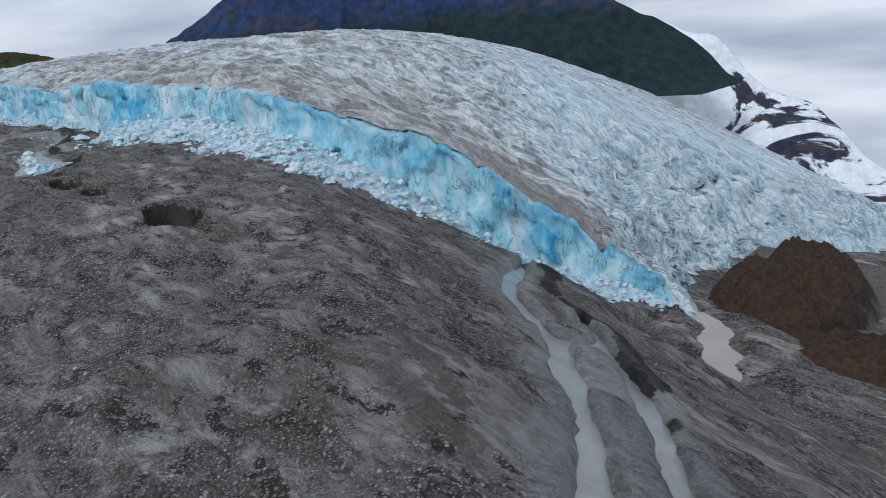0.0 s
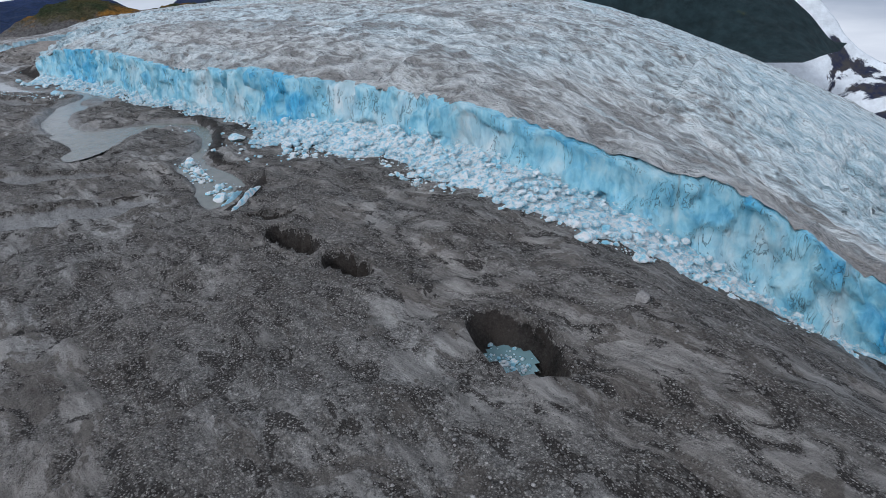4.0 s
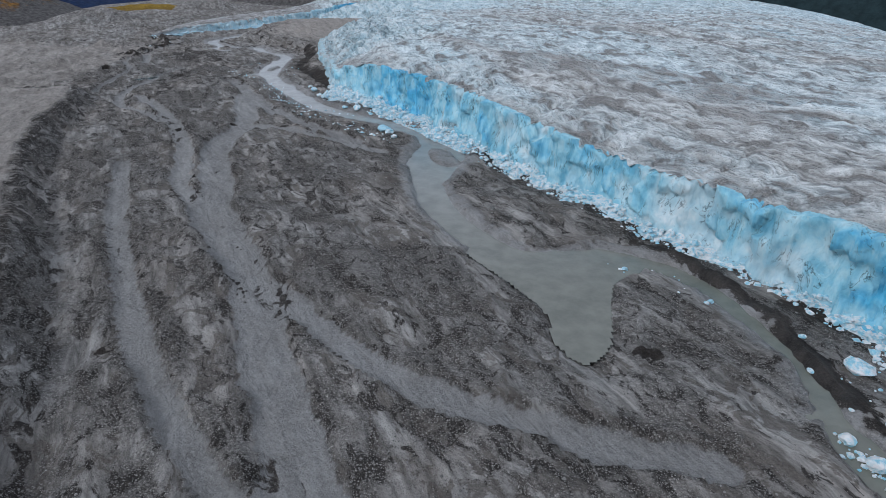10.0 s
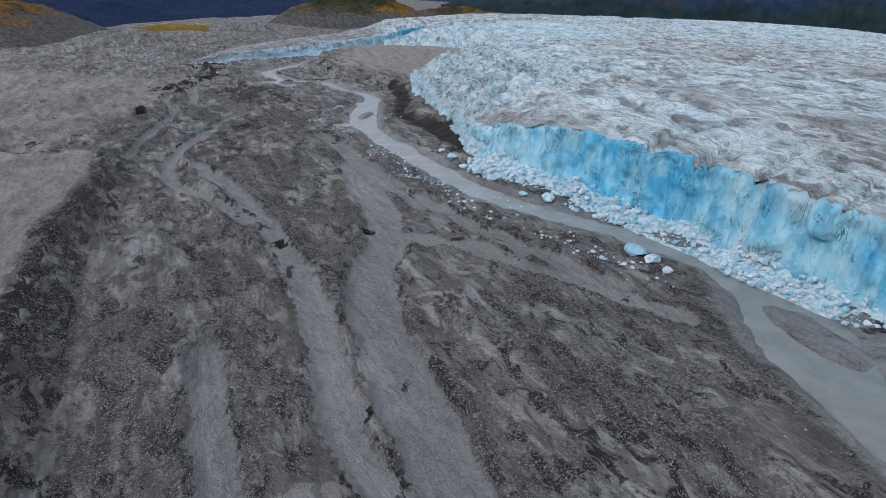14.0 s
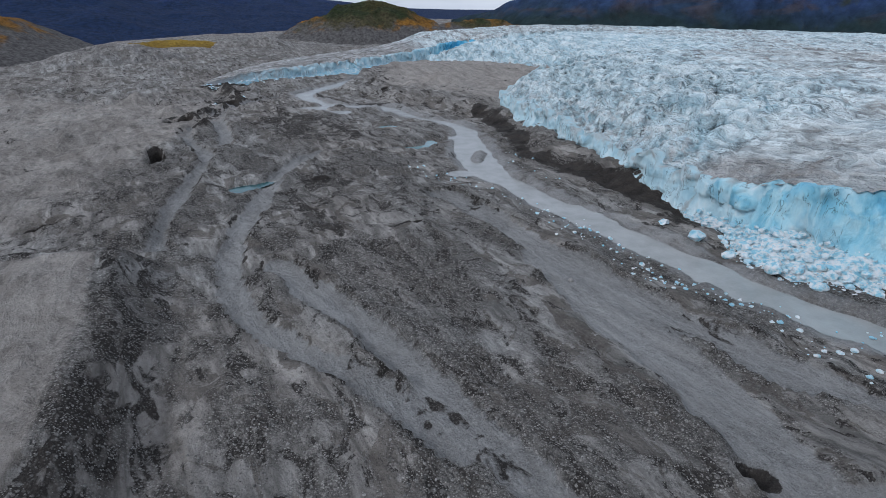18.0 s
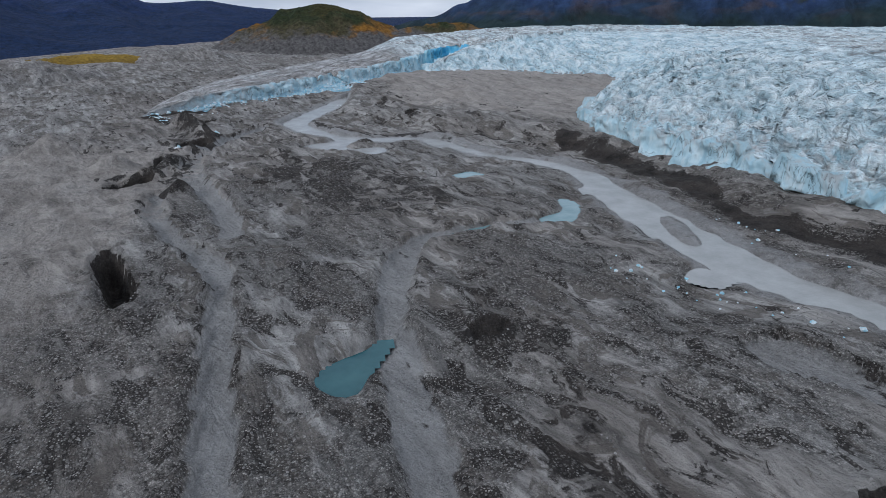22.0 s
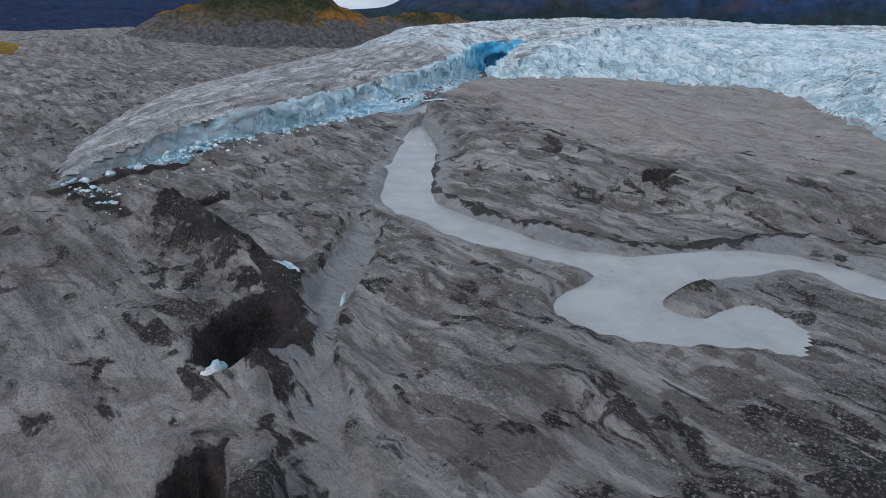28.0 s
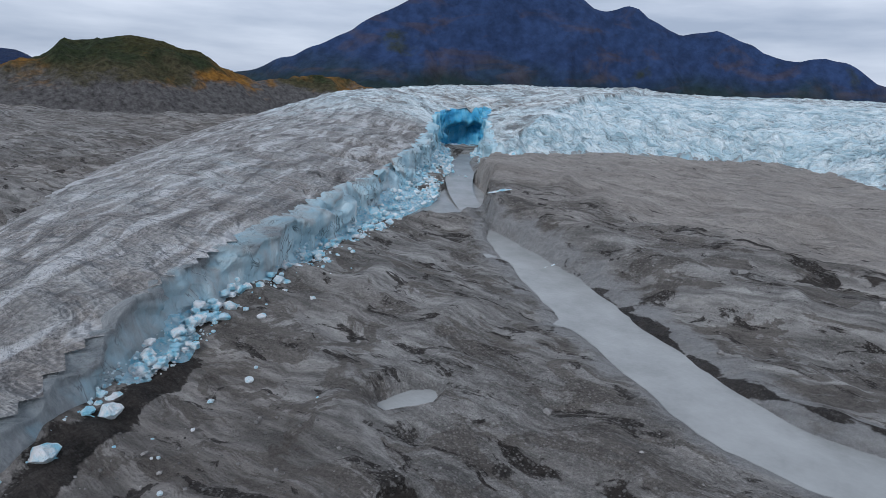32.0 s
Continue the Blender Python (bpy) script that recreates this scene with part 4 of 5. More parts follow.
def cliff_strip():
    s, p, out = front_frame(0.8)
    rows = 16
    x, y = p[:, 0], p[:, 1]
    bulge = 4.2 * (fbm(s, 0 * s, 19, 4, 300) - 0.5) + 2.2 * (ridged(s, 0 * s, 6, 3, 305) - 0.5)
    cave = np.hypot(p[:, 0] + 87, p[:, 1] - 711)
    verts, masks = [], []
    inner = p[:, :2] - out * 2.6
    _, ztop, _ = ice_level(inner[:, 0], inner[:, 1])
    zb = base_level(x, y) - 1.0
    tall = p[:, 2] + (ztop - zb - p[:, 2]) * 1.0
    patch = fbm(s, 0 * s, 38, 3, 310)
    dirty = 0.4 * step(y, 322, 345) * (1 - step(y, 640, 660)) + step(-(p[:, 2]), -4.5, -2.5) * 0.4 + step(-x, 195, 235) * 0.4
    deep = 0.42 + 0.9 * (patch - 0.45) + 0.35 * np.exp(-((x + 20) ** 2 + (y - 275) ** 2) / 1500) + 0.7 * np.exp(-((x + 88) ** 2 + (y - 710) ** 2) / 260)
    bay = step(y, 322, 345) * (1 - step(y, 655, 672)) * step(x, -125, -118)
    deep = deep - 0.5 * step(-x, 95, 125) * step(y, 530, 560) - 1.1 * bay
    slope = step(-(p[:, 2]), -5.5, -3.0)
    slit = step(ridged(s, 0 * s, 9, 3, 360), 0.8, 0.97)
    dirty = dirty + 0.5 * slit * (1 - slope)
    for j in range(rows + 2):
        f = min(j / rows, 1.0)
        flute = 1.1 * (ridged(s + 0.6 * f, f * 1.2 + 0 * s, 2.6, 3, 320) - 0.5) + 1.4 * (fbm(s, f * 6.0 + 0 * s, 6, 3, 330) - 0.5)
        scallop = 0.8 * (fbm(s, f * 14.0 + 0 * s, 3.0, 2, 340) - 0.5)
        plate, tone, _ = facets(s / 6.5 + 0.35 * f, f * tall / 6.0, 370)
        chip, tone2, _ = facets(s / 2.6, f * tall / 2.4, 380)
        off = bulge * (0.6 + 0.4 * f) + (2.6 * plate + 0.8 * chip) * (1 - 0.8 * slope) - 2.4 * slit * f * (1 - slope) + 0.6 * flute + scallop + 1.6 * (1 - f) ** 2
        off = off * (1 - 0.6 * slope) - slope * f * 2.0 - 8.0 * (1 - step(np.hypot(cave / 12.0, (f - 0.3) / 0.42), 0.6, 1.0))
        zz = zb + tall * f ** (1.0) + (2.2 * (vnoise(s / 2.6, 0 * s, 350) - 0.65) * f if 0 < j <= rows else 0)
        if j == rows + 1:
            off, zz = -2.8 + 0 * s, ztop - 0.1
        q = p[:, :2] + out * off[:, None]
        verts.append(np.stack([q[:, 0], q[:, 1], zz], -1))
        crest = step(np.array([f]), 0.8, 1.0)[0]
        masks.append(np.stack([dirty + 0.3 * crest - 0.1, deep + 0.45 * (tone - 0.5) + 0.12 * (tone2 - 0.5) - 0.06 - 0.5 * slope - 0.2 * (1 - f) - 0.5 * dirty, np.full(len(s), 1 - f), slope], -1))
    n = len(s)
    me = sheet_mesh("ice_cliff", np.concatenate(verts), grid_faces(n, rows + 2))
    paint(me, "masks", np.concatenate(masks))
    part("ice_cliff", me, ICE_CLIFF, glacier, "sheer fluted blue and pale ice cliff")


cliff_strip()


# ---- mountains ----
CX, CY = -100.0, 300.0


def range_mesh(name, yaws, r0, r1, crest, rough, seed, foot=0.0, rows=70, cols=240):
    """A mountain side over a sweep of bearings (degrees left of north): crest gives the height at each bearing."""
    a = np.linspace(yaws[0], yaws[1], cols)
    hv = np.interp(a, [c[0] for c in crest], [c[1] for c in crest])
    v = []
    for j in range(rows):
        f = j / (rows - 1)
        r = r0 + (r1 - r0) * f
        x, y = CX - r * np.sin(np.radians(a)), CY + r * np.cos(np.radians(a))
        rise = f / 0.8 if f < 0.8 else 1 - (f - 0.8) * 1.5
        n = ridged(x, y, rough, 5, seed) - 0.5
        z = foot + hv * (rise ** 1.15 if rise > 0 else 0) + hv * 0.42 * n * math.sin(math.pi * min(f / 0.95, 1)) ** 0.7
        v.append(np.stack([x, y, z], -1))
    return sheet_mesh(name, np.concatenate(v), grid_faces(cols, rows))


FOREST = slope_material("dark_forest_slope", (0.012, 0.024, 0.034), (0.018, 0.034, 0.085), (0.05, 0.045, 0.075), (0, 260), 2.0)
# blue of distance painted into these slope colours, standing in for haze
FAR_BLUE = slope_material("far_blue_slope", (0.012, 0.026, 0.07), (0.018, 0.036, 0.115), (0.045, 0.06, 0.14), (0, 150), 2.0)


def heath_material():
    """Grey scree below, olive scrub above, with rusty autumn patches."""
    n = Nodes("autumn_heath", 0.95, 0.15)
    z = n.node("ShaderNodeSeparateXYZ", Vector=n.pos).outputs["Z"]
    patch, fine, rust = n.noise(0.03, 6, 0.65), n.noise(0.3, 6, 0.7), n.noise(0.018, 5, 0.6)
    k = n.math("ADD", n.math("DIVIDE", z, 46.0), n.math("MULTIPLY", n.math("SUBTRACT", patch, 0.5), 1.2))
    c = n.mix(n.ramp(k, (0.42, 0.0), (0.58, 1.0)), n.mix(patch, (0.1, 0.094, 0.092), (0.15, 0.142, 0.138)), (0.075, 0.066, 0.035))
    c = n.mix(n.ramp(k, (0.62, 0.0), (0.8, 1.0)), c, (0.032, 0.042, 0.018))
    band = n.math("MULTIPLY", n.ramp(rust, (0.47, 0.0), (0.56, 1.0)), n.ramp(k, (0.36, 0.0), (0.48, 0.95)))
    c = n.mix(n.math("MULTIPLY", band, n.ramp(k, (0.6, 1.0), (0.8, 0.1))), c, (0.26, 0.125, 0.022))
    n.color(n.mix(1.0, c, n.ramp(fine, (0.34, 0.45), (0.66, 1.6)), "MULTIPLY"))
    n.bump(n.math("ADD", n.math("MULTIPLY", patch, 2.0), fine), 0.9, 5.0)
    return n.mat


HILL = heath_material()
YELLOW = slope_material("yellow_scrub", (0.09, 0.08, 0.06), (0.2, 0.13, 0.025), (0.26, 0.17, 0.03), (-4, 10), 8.0)
BEDROCK = slope_material("brown_bedrock", (0.13, 0.115, 0.102), (0.04, 0.031, 0.026), (0.06, 0.04, 0.028), (-54, -40), 14.0)

def ledge_material():
    """Dark forest below, olive and rusty ledges above, blue haze and shadow painted between."""
    n = Nodes("rusty_ledges", 0.95, 0.15)
    z = n.node("ShaderNodeSeparateXYZ", Vector=n.pos).outputs["Z"]
    patch, fine, rust = n.noise(0.009, 7, 0.62), n.noise(0.06, 5, 0.6), n.noise(0.011, 6, 0.6, (1.0, 1.0, 2.5), 0.8)
    k = n.math("ADD", n.math("DIVIDE", z, 95.0), n.math("MULTIPLY", n.math("SUBTRACT", patch, 0.5), 1.1))
    # haze and shadow blue mixed into the colour with height
    c = n.mix(n.ramp(k, (0.35, 0.0), (0.75, 1.0)), (0.018, 0.032, 0.036), (0.026, 0.046, 0.11))
    c = n.mix(n.math("MULTIPLY", n.ramp(rust, (0.52, 0.0), (0.62, 0.42)), n.ramp(k, (0.25, 0.1), (0.55, 1.0))), c, (0.075, 0.05, 0.036))
    c = n.mix(n.ramp(patch, (0.6, 0.0), (0.68, 0.8)), c, (0.04, 0.046, 0.02))
    n.color(n.mix(1.0, c, n.ramp(fine, (0.36, 0.75), (0.64, 1.3)), "MULTIPLY"))
    n.bump(n.math("ADD", n.math("MULTIPLY", patch, 2.0), n.math("MULTIPLY", fine, 0.4)), 0.7, 14.0)
    return n.mat


LEDGES = ledge_material()

def snow_material():
    """Snow fields with dark blue rock showing in ribs."""
    n = Nodes("snow_and_rock", 0.7, 0.3)
    rock, fine = n.noise(0.007, 7, 0.62, (1.0, 0.5, 1.6), 0.8, 40), n.noise(0.05, 5, 0.65)
    z = n.node("ShaderNodeSeparateXYZ", Vector=n.pos).outputs["Z"]
    k = n.math("ADD", rock, n.math("MULTIPLY", n.math("ADD", z, 260.0), 0.0006))
    c = n.mix(n.ramp(k, (0.47, 0.0), (0.5, 1.0)), n.mix(n.ramp(fine, (0.4, 0.0), (0.6, 1.0)), (0.014, 0.022, 0.06), (0.05, 0.045, 0.045)), (0.8, 0.84, 0.88))
    n.color(n.mix(1.0, c, n.ramp(fine, (0.35, 0.85), (0.65, 1.1)), "MULTIPLY"))
    n.bump(rock, 0.6, 20.0)
    return n.mat


SNOW_ROCK = snow_material()

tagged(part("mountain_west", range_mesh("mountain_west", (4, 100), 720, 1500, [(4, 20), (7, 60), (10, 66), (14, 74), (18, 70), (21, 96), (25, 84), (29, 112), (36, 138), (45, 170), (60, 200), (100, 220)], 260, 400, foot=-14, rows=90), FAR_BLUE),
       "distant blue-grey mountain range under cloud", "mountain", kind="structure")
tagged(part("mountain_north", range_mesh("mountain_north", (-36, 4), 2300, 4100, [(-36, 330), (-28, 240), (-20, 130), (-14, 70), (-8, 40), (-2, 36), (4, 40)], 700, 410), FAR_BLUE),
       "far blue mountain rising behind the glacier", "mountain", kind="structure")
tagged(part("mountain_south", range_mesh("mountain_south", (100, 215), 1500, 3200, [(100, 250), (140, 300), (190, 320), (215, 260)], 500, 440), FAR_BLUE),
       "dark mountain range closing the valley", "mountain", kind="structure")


def spine_mesh(name, crest, foot, foot_z, back, rough, seed, rows=80, cols=220, jag=0.4):
    """A mountain side between a foot line and a crest line, with a steep back."""
    c, f = smooth_line(crest, n=10), smooth_line(foot, n=10)
    at = np.linspace(0, 1, cols)
    c = c.copy()
    c[:, 2] += np.abs(c[:, 2] - foot_z) * 0.3 * (fbm(c[:, 0], c[:, 1], rough * 0.7, 4, seed + 9) - 0.5)
    c = np.stack([np.interp(at, np.linspace(0, 1, len(c)), c[:, k]) for k in range(3)], -1)
    f = np.stack([np.interp(at, np.linspace(0, 1, len(f)), f[:, k]) for k in range(2)], -1)
    v = []
    for j in range(rows):
        u = j / (rows - 1)
        k = u / 0.82
        p = f + (c[:, :2] - f) * k
        high = c[:, 2] - foot_z
        rise = k**1.25 if k <= 1 else 1 - (k - 1) * 4 * back
        n = ridged(p[:, 0], p[:, 1], rough, 5, seed) - 0.5
        v.append(np.stack([p[:, 0], p[:, 1], foot_z + high * rise + np.abs(high) * jag * n * math.sin(math.pi * min(k, 1.0)) ** 0.8], -1))
    return sheet_mesh(name, np.concatenate(v), grid_faces(cols, rows))


tagged(part("mountain_east", spine_mesh("mountain_east", [(-60, 1420, 26), (30, 1340, 52), (105, 1290, 92), (200, 1260, 142), (330, 1210, 190), (480, 1150, 165), (620, 1050, 112), (740, 935, 92), (860, 850, 36), (950, 785, -30), (1010, 730, -120)],
       [(-60, 1200), (60, 1000), (200, 1030), (330, 1040), (450, 990), (560, 905), (660, 800), (760, 700), (830, 630)], -110, 1.0, 150, 420, jag=0.4), LEDGES),
       "dark forested mountainside with rusty ledges beyond the glacier", "mountain", kind="structure")
tagged(part("mountain_south_east", spine_mesh("mountain_south_east", [(860, 1180, 75), (1003, 1064, 16), (1096, 988, -44), (1206, 879, -128), (1292, 777, -196), (1351, 694, -285), (1424, 570, -380), (1500, 380, -470)],
       [(700, 860), (780, 760), (830, 690), (890, 620), (940, 540), (980, 470), (1010, 380), (1050, 250)], -560, 0.5, 240, 430, jag=0.22), SNOW_ROCK),
       "snow-covered rocky mountain with small ice fields", "mountain", kind="structure")


def hill(name, cx, cy, a, b, turn, high, seed, mat, label, cells=90, z0=0.0, jag=0.35, peak=1.5):
    g = np.linspace(-1.3, 1.3, cells)
    u, v = np.meshgrid(g, g)
    u, v = u.ravel(), v.ravel()
    c, s = math.cos(radians(turn)), math.sin(radians(turn))
    x, y = cx + u * a * c - v * b * s, cy + u * a * s + v * b * c
    e = np.hypot(u, v)
    z = z0 + high * np.clip(1 - e**peak, -0.3, 1) + high * jag * (ridged(x, y, min(a, b) * 0.5, 5, seed, 0.6) - 0.5) * (1 - step(e, 0.6, 1.2))
    return tagged(part(name, sheet_mesh(name, np.stack([x, y, z], -1), grid_faces(cells, cells)), mat), label, "hill", kind="structure")


hill("hill_north", -182, 970, 122, 80, 8, 49, 500, HILL, "rounded hill with green scrub and orange autumn heath", cells=130, jag=0.3, peak=1.4)
hill("hill_north_spur", -40, 985, 150, 55, 6, 31, 505, HILL, "low orange-brown spur below the rounded hill")
hill("hill_west", -350, 800, 75, 30, 25, 10, 510, YELLOW, "low moraine hill with yellow autumn scrub")
hill("hill_valley_side", -505, 705, 120, 150, 10, 36, 515, HILL, "brown scrubby valley side beyond the moraine", cells=110)
hill("bedrock_outcrop", 218, -42, 40, 17.0, 24, 11.0, 520, BEDROCK, "dark brown bare bedrock beside the toe of the glacier", z0=-48.0, jag=1.0, peak=2.6)
hill("bedrock_knoll", 202, -74, 26, 13.0, -50, 7.5, 525, BEDROCK, "low brown rock knoll streaked with silt", z0=-43.0, jag=0.8)
hill("moraine_hill", -330, 640, 70, 40, 60, 15, 530, GRAVEL, "grey hummocky moraine hill")
hill("moraine_hill_north", -285, 830, 60, 34, 35, 14, 535, GRAVEL, "grey moraine ridge below the rounded hill")


# ---- broken ice ----
def chunk_mesh(name, seed, flat=0.75, cuts=7, fine=2):
    """An angular lump of ice, about 1 m across, its base at z = 0."""
    rnd = random.Random(seed)
    bm = bmesh.new()
    bmesh.ops.create_icosphere(bm, subdivisions=fine, radius=0.6)
    for _ in range(cuts):
        nrm = Vector((rnd.uniform(-1, 1), rnd.uniform(-1, 1), rnd.uniform(-0.7, 1))).normalized()
        bmesh.ops.bisect_plane(bm, geom=bm.verts[:] + bm.edges[:] + bm.faces[:], plane_co=nrm * rnd.uniform(0.3, 0.46), plane_no=nrm, clear_outer=True)
        edges = [e for e in bm.edges if e.is_boundary]
        if edges:
            bmesh.ops.holes_fill(bm, edges=edges)
    for v in bm.verts:
        v.co.z *= flat
        v.co += Vector((rnd.uniform(-1, 1), rnd.uniform(-1, 1), rnd.uniform(-1, 1))) * 0.035
    low = min(v.co.z for v in bm.verts)
    for v in bm.verts:
        v.co.z -= low + 0.12
    bmesh.ops.triangulate(bm, faces=bm.faces[:])
    me = bpy.data.meshes.new(name)
    bm.to_mesh(me)
    bm.free()
    return me


CHUNKS = [chunk_mesh("ice_block", 10 + k, 0.6 + 0.07 * (k % 5), 6 + k % 4) for k in range(8)]
BITS = [chunk_mesh("ice_bit", 60 + k, 0.7, 4, 1) for k in range(8)]
for me in CHUNKS:
    me.materials.append(RUBBLE)


def scattered(name, meshes, places, material, label, category):
    """Many small pieces joined in one mesh of kind stuff: x, y, z, size, turn, which."""
    vs, fs, n = [], [], 0
    data = []
    for me in meshes:
        co = np.empty(len(me.vertices) * 3, np.float32)
        me.vertices.foreach_get("co", co)
        tri = np.empty(len(me.polygons) * 3, np.int32)
        me.polygons.foreach_get("vertices", tri)
        data.append((co.reshape(-1, 3), tri.reshape(-1, 3)))
    for x, y, z, size, turn, k in places:
        co, tri = data[int(k) % len(data)]
        c, s = math.cos(turn), math.sin(turn)
        v = co * size
        vs.append(np.stack([x + v[:, 0] * c - v[:, 1] * s, y + v[:, 0] * s + v[:, 1] * c, z + v[:, 2]], -1))
        fs.append(tri + n)
        n += len(co)
    ob = part(name, sheet_mesh(name, np.concatenate(vs), np.concatenate(fs), False), material)
    return tagged(ob, label, category, kind="stuff")


def ground_z(x, y):
    return ground_level(np.asarray(x, float), np.asarray(y, float))[0]


# the apron: a lumpy bank of fallen ice along the foot of the cliff
fs_, fp, fout = front_frame(1.1)
wide = fp[:, 4] * (0.75 + 0.6 * fbm(fs_, 0 * fs_, 14, 3, 600)) * step(fp[:, 4], 0.5, 3)
RN = np.random.RandomState(5)


def apron_height(f, along, w, hcliff):
    """Height of the bank at share f of its width from the cliff."""
    return np.minimum(0.42 * hcliff, 0.34 * w + 0.6) * (1 - f) ** 1.25


NR = 14
av_, ak_ = [], []
for j in range(NR):
    f = j / (NR - 1)
    off = -0.8 + (wide + 1.2) * f
    q = fp[:, :2] + fout * off[:, None]
    zg = base_level(q[:, 0], q[:, 1]) - 0.4
    lump = 1.7 * (ridged(q[:, 0], q[:, 1], 4.2, 3, 610) - 0.5) + 0.9 * (fbm(q[:, 0], q[:, 1], 1.8, 2, 620) - 0.5)
    z = zg + (apron_height(f, fs_, wide, fp[:, 2]) + lump * math.sin(math.pi * min(1, f + 0.25)) * np.minimum(1, wide / 6)) * (1 if j < NR - 1 else 0) - (0.9 if j == NR - 1 else 0)
    av_.append(np.stack([q[:, 0], q[:, 1], z], -1))
    ak_.append(wide > 1.2)
av_, ak_ = np.concatenate(av_), np.concatenate(ak_)
af = grid_faces(len(fs_), NR, ak_)
# split the bank where the front has none
used = np.unique(af)
remap = np.full(len(av_), -1)
remap[used] = np.arange(len(used))
tagged(part("ice_debris_bank", sheet_mesh("ice_debris_bank", av_[used], remap[af]), RUBBLE), "bank of crushed white and blue ice at the foot of the cliff", "ice debris", kind="stuff")

# loose pieces over the bank and beyond its toe
rub = []
for _ in range(30000):
    i = RN.randint(len(fs_))
    if wide[i] < 1.5 or RN.rand() > min(1.0, wide[i] / 12 + 0.25):
        continue
    f = RN.rand() ** 0.8 * 1.12
    size = (0.26 + 1.6 * RN.rand() ** 8) * (1.15 if wide[i] > 9 else 0.85) * (0.75 if f > 1 else 1)
    x, y = fp[i, :2] + fout[i] * (wide[i] * f) + RN.uniform(-0.6, 0.6, 2)
    h = float(apron_height(min(f, 1), 0, wide[i], fp[i, 2])) if f < 1 else 0.0
    rub.append((x, y, h - 0.15 * size, size, RN.rand() * 6.28, RN.randint(8), f))
rub = np.array(rub)
rub[:, 2] += base_level(rub[:, 0], rub[:, 1]) + 0.1
scattered("fallen_ice", BITS, rub[:, :6], RUBBLE, "broken angular pieces of white and blue ice below the cliff", "ice debris")

# single large blocks that can be told apart
BLOCKS = [
    # x, y, size
    (57, 90, 4.2), (61, 84, 2.4), (70, 70, 2.6), (98, 42, 3.0), (104, 22, 3.4), (106, 2, 3.2), (112, -12, 2.8), (118, -19, 2.4), (-30, 243, 4.6), (-28, 238, 3.2), (-26, 234, 2.2), (-44, 277, 3.4),
    (-62, 303, 3.2), (-70, 318, 3.6), (-66, 312, 2.6), (-58, 296, 2.8), (-50, 283, 2.4), (-73, 327, 2.2), (-225, 569, 2.2), (-218, 578, 2.0), (-229, 561, 1.9), (-232, 553, 1.8), (-214, 583, 1.6),
    (-207, 590, 2.6), (-199, 597, 2.8), (-190, 603, 2.4), (-181, 612, 2.6), (-172, 622, 2.4), (-160, 637, 2.2), (-236, 549, 1.9), (-239, 544, 1.5), (-116, 647, 2.4), (-113, 652, 2.0), (54.7, 37.2, 3.2), (54, 46, 2.2), (48.5, 61, 2.4), (46, 70, 2.6), (47, 65, 1.8), (45, 75, 2.2), (52, 43, 1.6),
]
bz = ground_z([b[0] for b in BLOCKS], [b[1] for b in BLOCKS])
for k, (x, y, size) in enumerate(BLOCKS):
    ob = new("ice_block", CHUNKS[k % 8])
    zb = max(float(bz[k]), float(base_level(np.array([x]), np.array([y]))[0]) - 0.75)
    ob.matrix_world = pose(x, y, zb, 0, 0, 47 * k) @ Matrix.Diagonal((size, size, size * 0.85, 1))
    tagged(ob, "large angular block of white and pale blue glacier ice", "ice block", "fallen ice blocks")

# stranded floes along the river
FLOES = []
LANES = [([(-128, 378), (-117, 363), (-99, 338), (-88, 313), (-80, 299), (-69, 282), (-58, 262), (-46, 248), (-30, 230)], 2.6, 240), ([(-93, 330), (-82, 304), (-68, 287), (-50, 275)], 2.4, 50),
         ([(45, 74), (46.5, 66), (49, 58), (50, 53)], 1.3, 120), ([(54, 48), (55.5, 44), (54.5, 38)], 1.5, 60), ([(52, 92), (57, 80), (60, 66), (66, 56)], 4.0, 26), ([(28, 128), (38, 120), (44, 108)], 2.0, 14), ([(-83, 356), (-92, 372), (-98, 400)], 2.0, 16), ([(-152, 640), (-140, 640), (-130, 655)], 3.0, 12), ([(-240, 538), (-230, 545), (-222, 558)], 4.0, 16), ([(-240, 544), (-237, 539), (-232, 529)], 1.5, 60), ([(-218, 570), (-200, 588), (-180, 606)], 2.6, 24), ([(89.2, -33.5), (89.6, -35.2), (89.8, -37)], 1.0, 120)]
for pts, spread, count in LANES:
    line = smooth_line(pts, n=6)
    for _ in range(count):
        p = line[RN.randint(len(line))]
        FLOES.append((p[0] + RN.normal() * spread, p[1] + RN.normal() * spread, (0.3 + 1.0 * RN.rand() ** 3.2) * (0.8 if p[0] < -40 else 0.55 if p[1] < -20 else 1.1)))
FLOES = np.array(FLOES)
fz = np.maximum(ground_z(FLOES[:, 0], FLOES[:, 1]), base_level(FLOES[:, 0], FLOES[:, 1]) - np.where(np.hypot(FLOES[:, 0] - 87, FLOES[:, 1] + 34) < 12, 2.98, 0.7))
big = np.argsort(-FLOES[:, 2])[:140]
for k in big:
    x, y, size = FLOES[k]
    ob = new("ice_floe", CHUNKS[int(k) % 8])
    ob.matrix_world = pose(x, y, float(fz[k]), 0, 0, 31 * int(k)) @ Matrix.Diagonal((size, size, size * 0.8, 1))
    tagged(ob, "small stranded lump of white ice on wet gravel", "ice floe", "stranded ice floes")
small = np.setdiff1d(np.arange(len(FLOES)), big)
scattered("ice_crumbs", BITS, [(FLOES[k, 0], FLOES[k, 1], fz[k], FLOES[k, 2], k * 1.3, k) for k in small], RUBBLE, "small crumbs of white ice on the gravel", "ice debris")


